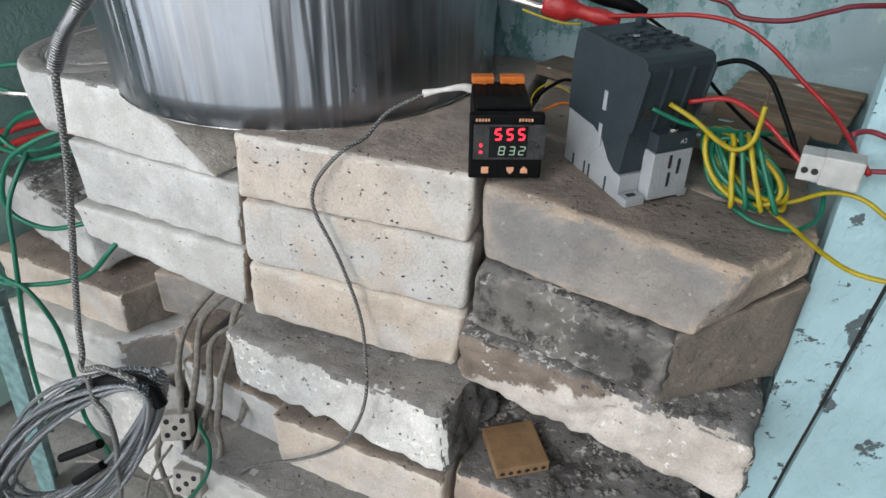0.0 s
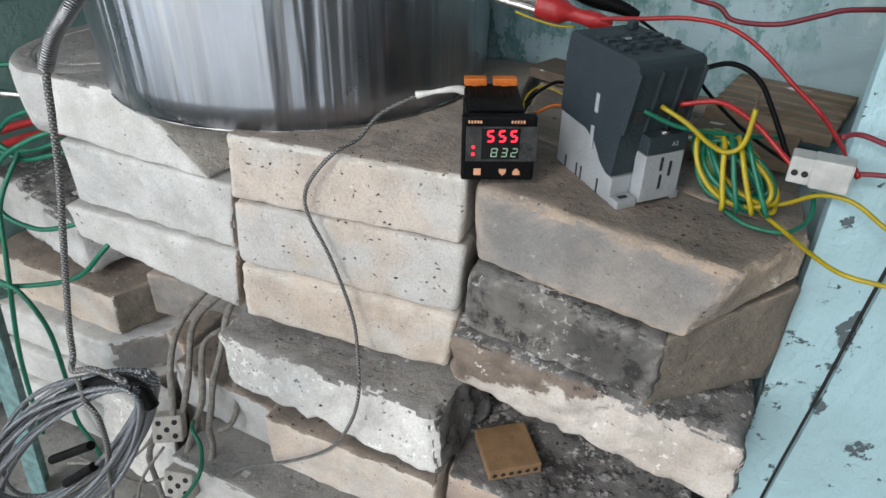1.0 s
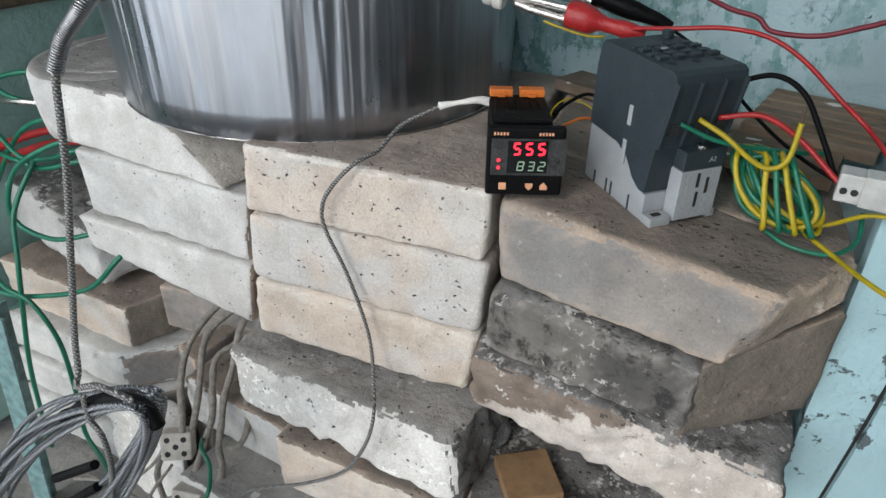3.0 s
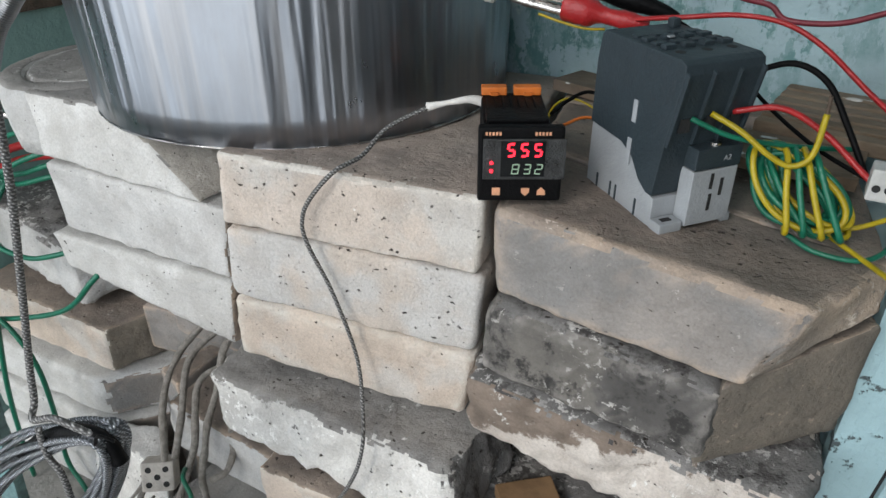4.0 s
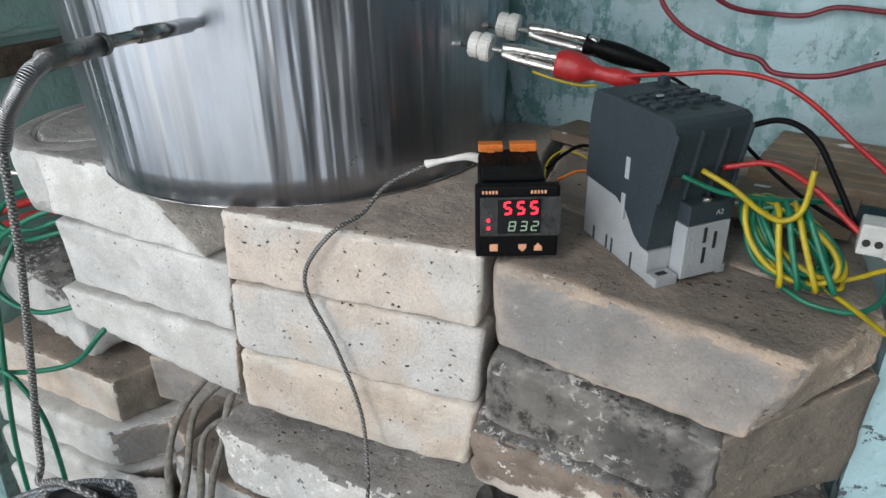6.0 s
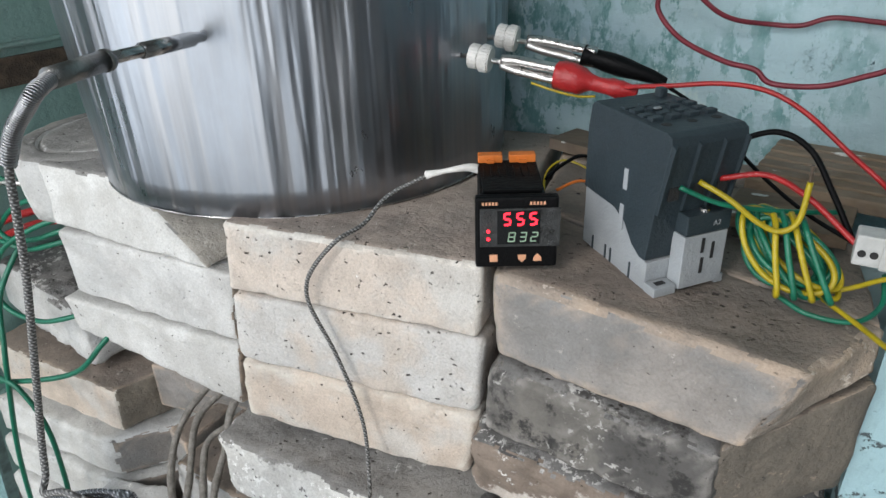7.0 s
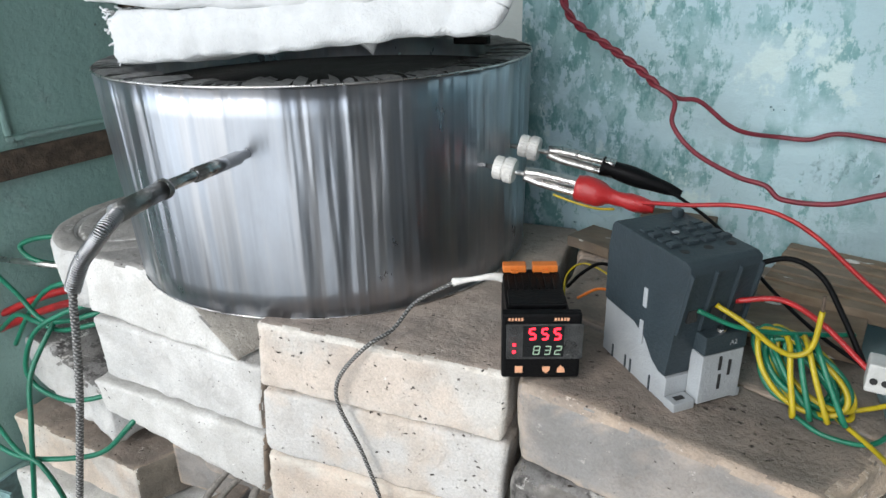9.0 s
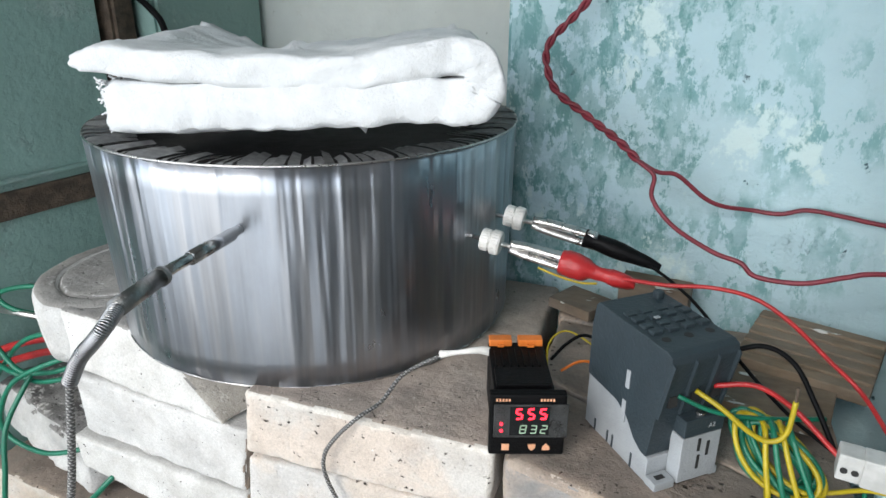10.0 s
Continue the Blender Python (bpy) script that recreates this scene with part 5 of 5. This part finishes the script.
box(bm, -0.038, 0.038, -0.016, 0.016, 0, 0.04, 0.001, Matrix.Translation((0.102, 0.296, 0.606)) @ Matrix.Rotation(radians(-9), 4, "Z"))
tagged(part("board_offcut", bm, CARD), "small upright brown board offcut by the wall", "board")

# ---- perforated clay tile in the gap ----
tile = base("clay_tile", Matrix.Translation((0.052, -0.016, 0.299)) @ Matrix.Rotation(radians(31), 4, "Z"), "tan clay tile with a row of holes", "tile")
bm = bmesh.new()
box(bm, -0.0275, 0.0275, -0.0285, 0.0285, 0, 0.014, 0.0012)
tile_body = part("tile_body", bm, TERRACOTTA, tile)
# dark plugs give the shade of the tile's holes
for k in range(6):
    bm = bmesh.new()
    cyl(bm, (-0.0215 + 0.0086 * k, -0.0288, 0.006), (-0.0215 + 0.0086 * k, -0.025, 0.006), 0.0026, seg=10)
    part("hole", bm, GAP_SHADE, tile_body)

# ---- ceramic terminal blocks and sleeved element leads ----
for n, (p, rz, rx) in enumerate((((-0.385, -0.03, 0.176), 25, 25), ((-0.337, -0.078, 0.147), 8, 20))):
    blk = base("terminal_block", Matrix.Translation(p) @ Matrix.Rotation(radians(rz), 4, "Z") @ Matrix.Rotation(radians(-rx), 4, "X"), "dusty white ceramic terminal block with holes", "terminal", "terminal blocks")
    bm = bmesh.new()
    box(bm, -0.019, 0.019, -0.012, 0.012, 0, 0.036, 0.003)
    blk_body = part("ceramic_body", bm, OLD_CERAMIC, blk)
    # dark plugs give the shade of the block's holes
    for x, z in ((-0.01, 0.009), (0.01, 0.009), (0, 0.018), (-0.01, 0.027), (0.01, 0.027)):
        bm = bmesh.new()
        cyl(bm, (x, -0.0124, z), (x, -0.009, z), 0.0036, seg=12)
        part("hole", bm, GAP_SHADE, blk_body)
LEADS = "dirty fibreglass-sleeved heater lead"
for pts in (
    [(-0.385, 0.1, 0.33), (-0.404, 0.07, 0.305), (-0.407, 0.04, 0.281), (-0.396, 0.01, 0.258), (-0.384, -0.01, 0.232), (-0.38, -0.02, 0.212)],
    [(-0.36, 0.1, 0.33), (-0.38, 0.07, 0.312), (-0.38, 0.045, 0.299), (-0.366, 0.01, 0.267), (-0.359, -0.01, 0.25), (-0.362, -0.02, 0.225)],
    [(-0.315, 0.07, 0.31), (-0.342, 0.05, 0.306), (-0.352, 0.03, 0.296), (-0.337, 0.0, 0.28), (-0.328, -0.02, 0.255), (-0.345, -0.03, 0.205), (-0.342, -0.06, 0.178)],
    [(-0.312, 0.06, 0.36), (-0.316, 0.04, 0.345), (-0.326, 0.03, 0.297), (-0.322, 0.0, 0.272), (-0.314, -0.02, 0.255), (-0.314, -0.034, 0.226), (-0.306, -0.045, 0.2), (-0.325, -0.06, 0.14), (-0.345, -0.06, 0.07)],
    [(-0.295, 0.03, 0.29), (-0.299, 0.01, 0.262), (-0.294, 0.0, 0.24), (-0.291, -0.02, 0.229), (-0.304, -0.032, 0.222)],
    [(-0.405, -0.03, 0.185), (-0.415, -0.03, 0.165), (-0.433, -0.03, 0.119), (-0.432, -0.03, 0.049), (-0.42, -0.04, 0.01)],
):
    wire("heater_lead", pts, 0.0041, FIBRE_SLEEVE, LEADS, "cable", "heater leads", 0.25)
wire("green_wire", [(-0.34, -0.03, 0.225), (-0.324, -0.05, 0.236), (-0.306, -0.062, 0.226), (-0.291, -0.085, 0.22), (-0.298, -0.095, 0.2), (-0.331, -0.09, 0.151), (-0.36, -0.09, 0.12)], 0.0026, GREEN_PVC, "green wire between the terminal blocks")
for pts in ([(-0.4, -0.03, 0.19), (-0.43, -0.045, 0.15), (-0.47, -0.05, 0.12), (-0.55, -0.06, 0.1)], [(-0.385, -0.04, 0.12), (-0.42, -0.06, 0.11), (-0.46, -0.07, 0.13), (-0.5, -0.08, 0.16)], [(-0.39, -0.04, 0.17), (-0.42, -0.06, 0.12), (-0.44, -0.07, 0.05), (-0.43, -0.08, 0.004)]):
    wire("heater_lead", pts, 0.0022, FIBRE_SLEEVE, "thin dirty sleeved lead", "cable", "heater leads", 0.2)

# ---- green and red cables at the far left ----
for pts in (
    [(-0.545, 0.1, 0.535), (-0.599, 0.085, 0.515), (-0.656, 0.08, 0.479), (-0.691, 0.08, 0.423), (-0.683, 0.08, 0.392), (-0.628, 0.075, 0.386), (-0.58, 0.075, 0.398), (-0.54, 0.09, 0.41)],
    [(-0.54, 0.14, 0.55), (-0.608, 0.12, 0.542), (-0.67, 0.12, 0.518), (-0.72, 0.12, 0.47), (-0.76, 0.12, 0.42)],
    [(-0.54, 0.13, 0.515), (-0.576, 0.1, 0.508), (-0.62, 0.1, 0.492), (-0.664, 0.1, 0.487), (-0.71, 0.11, 0.51), (-0.78, 0.13, 0.53)],
    [(-0.545, 0.12, 0.5), (-0.582, 0.1, 0.492), (-0.636, 0.1, 0.476), (-0.678, 0.1, 0.482), (-0.74, 0.12, 0.47), (-0.8, 0.13, 0.43)],
    [(-0.58, 0.17, 0.57), (-0.66, 0.15, 0.585), (-0.72, 0.14, 0.57), (-0.7, 0.14, 0.55), (-0.62, 0.15, 0.545)],
    [(-0.64, 0.1, 0.49), (-0.655, 0.06, 0.43), (-0.652, 0.04, 0.37), (-0.658, 0.032, 0.319), (-0.694, 0.03, 0.186), (-0.715, 0.03, 0.06), (-0.72, 0.03, 0.004)],
    [(-0.76, 0.06, 0.33), (-0.69, 0.035, 0.318), (-0.643, 0.03, 0.308), (-0.616, 0.03, 0.251), (-0.618, 0.03, 0.164), (-0.63, 0.03, 0.07), (-0.6, 0.02, 0.036), (-0.56, 0.0, 0.01)],
    [(-0.48, 0.09, 0.42), (-0.487, 0.045, 0.4), (-0.542, 0.04, 0.349), (-0.642, 0.04, 0.312), (-0.708, 0.04, 0.302), (-0.78, 0.05, 0.31)],
):
    wire("green_cable", pts, 0.0034, GREEN_PVC, "green insulated cable looped beside the bricks", "cable", "green cables")
for pts in ([(-0.9, 0.12, 0.41), (-0.824, 0.15, 0.44), (-0.74, 0.16, 0.478), (-0.66, 0.165, 0.503), (-0.58, 0.18, 0.51)], [(-0.9, 0.11, 0.395), (-0.83, 0.14, 0.417), (-0.74, 0.15, 0.458), (-0.66, 0.155, 0.487), (-0.58, 0.17, 0.495)]):
    wire("red_cable", pts, 0.0055, RED_PVC, "thick red cable behind the bricks", "cable", "red cables")
for p, q, rr in (((-0.84, 0.165, 0.525), (-0.6, 0.125, 0.558), 0.0042), ((-0.69, 0.163, 0.576), (-0.6, 0.185, 0.555), 0.0045)):
    bm = bmesh.new()
    cyl(bm, p, q, rr)
    tagged(part("element_rod", bm, NICKEL, smooth=True), "bright metal rod end sticking out of bricks", "rod", "rods")
# teal steel angle standing in front of the heap
bm = bmesh.new()
extr = [(-0.016, -0.016), (0.016, -0.016), (0.016, -0.013), (-0.013, -0.013), (-0.013, 0.016), (-0.016, 0.016)]
lo = [bm.verts.new((-0.632 + x, -0.05 + y, 0.0)) for x, y in extr]
hi = [bm.verts.new((-0.574 + x, -0.05 + y, 0.37)) for x, y in extr]
bm.faces.new(lo[::-1])
bm.faces.new(hi)
for i in range(6):
    bm.faces.new((lo[i], lo[(i + 1) % 6], hi[(i + 1) % 6], hi[i]))
bmesh.ops.recalc_face_normals(bm, faces=bm.faces[:])
tagged(part("steel_angle", bm, plain_material("worn_teal_enamel", (0.2, 0.34, 0.34), 0.45, 0, 0.25)), "worn teal painted steel angle leaning upright", "steel angle")

# loose crumbs on the brick in the gap
rng = random.Random(31)
bm = bmesh.new()
for k in range(46):
    x, y = rng.uniform(0.085, 0.19), rng.uniform(-0.06, 0.0)
    rr = rng.uniform(0.001, 0.0055) * rng.random() ** 0.5 + 0.0008
    made = bmesh.ops.create_icosphere(bm, subdivisions=1, radius=rr)["verts"]
    for v in made:
        v.co = V((v.co.x * 1.3, v.co.y, v.co.z * 0.7)) * (1 + 0.35 * noise.noise(v.co * 300 + V((k, k, k)))) + V((x, y, 0.2945 + rr * 0.5))
tagged(part("rubble", bm, ASH_DUST_END_SHADE), "grey crumbs of broken brick in the gap", "rubble", kind="stuff")
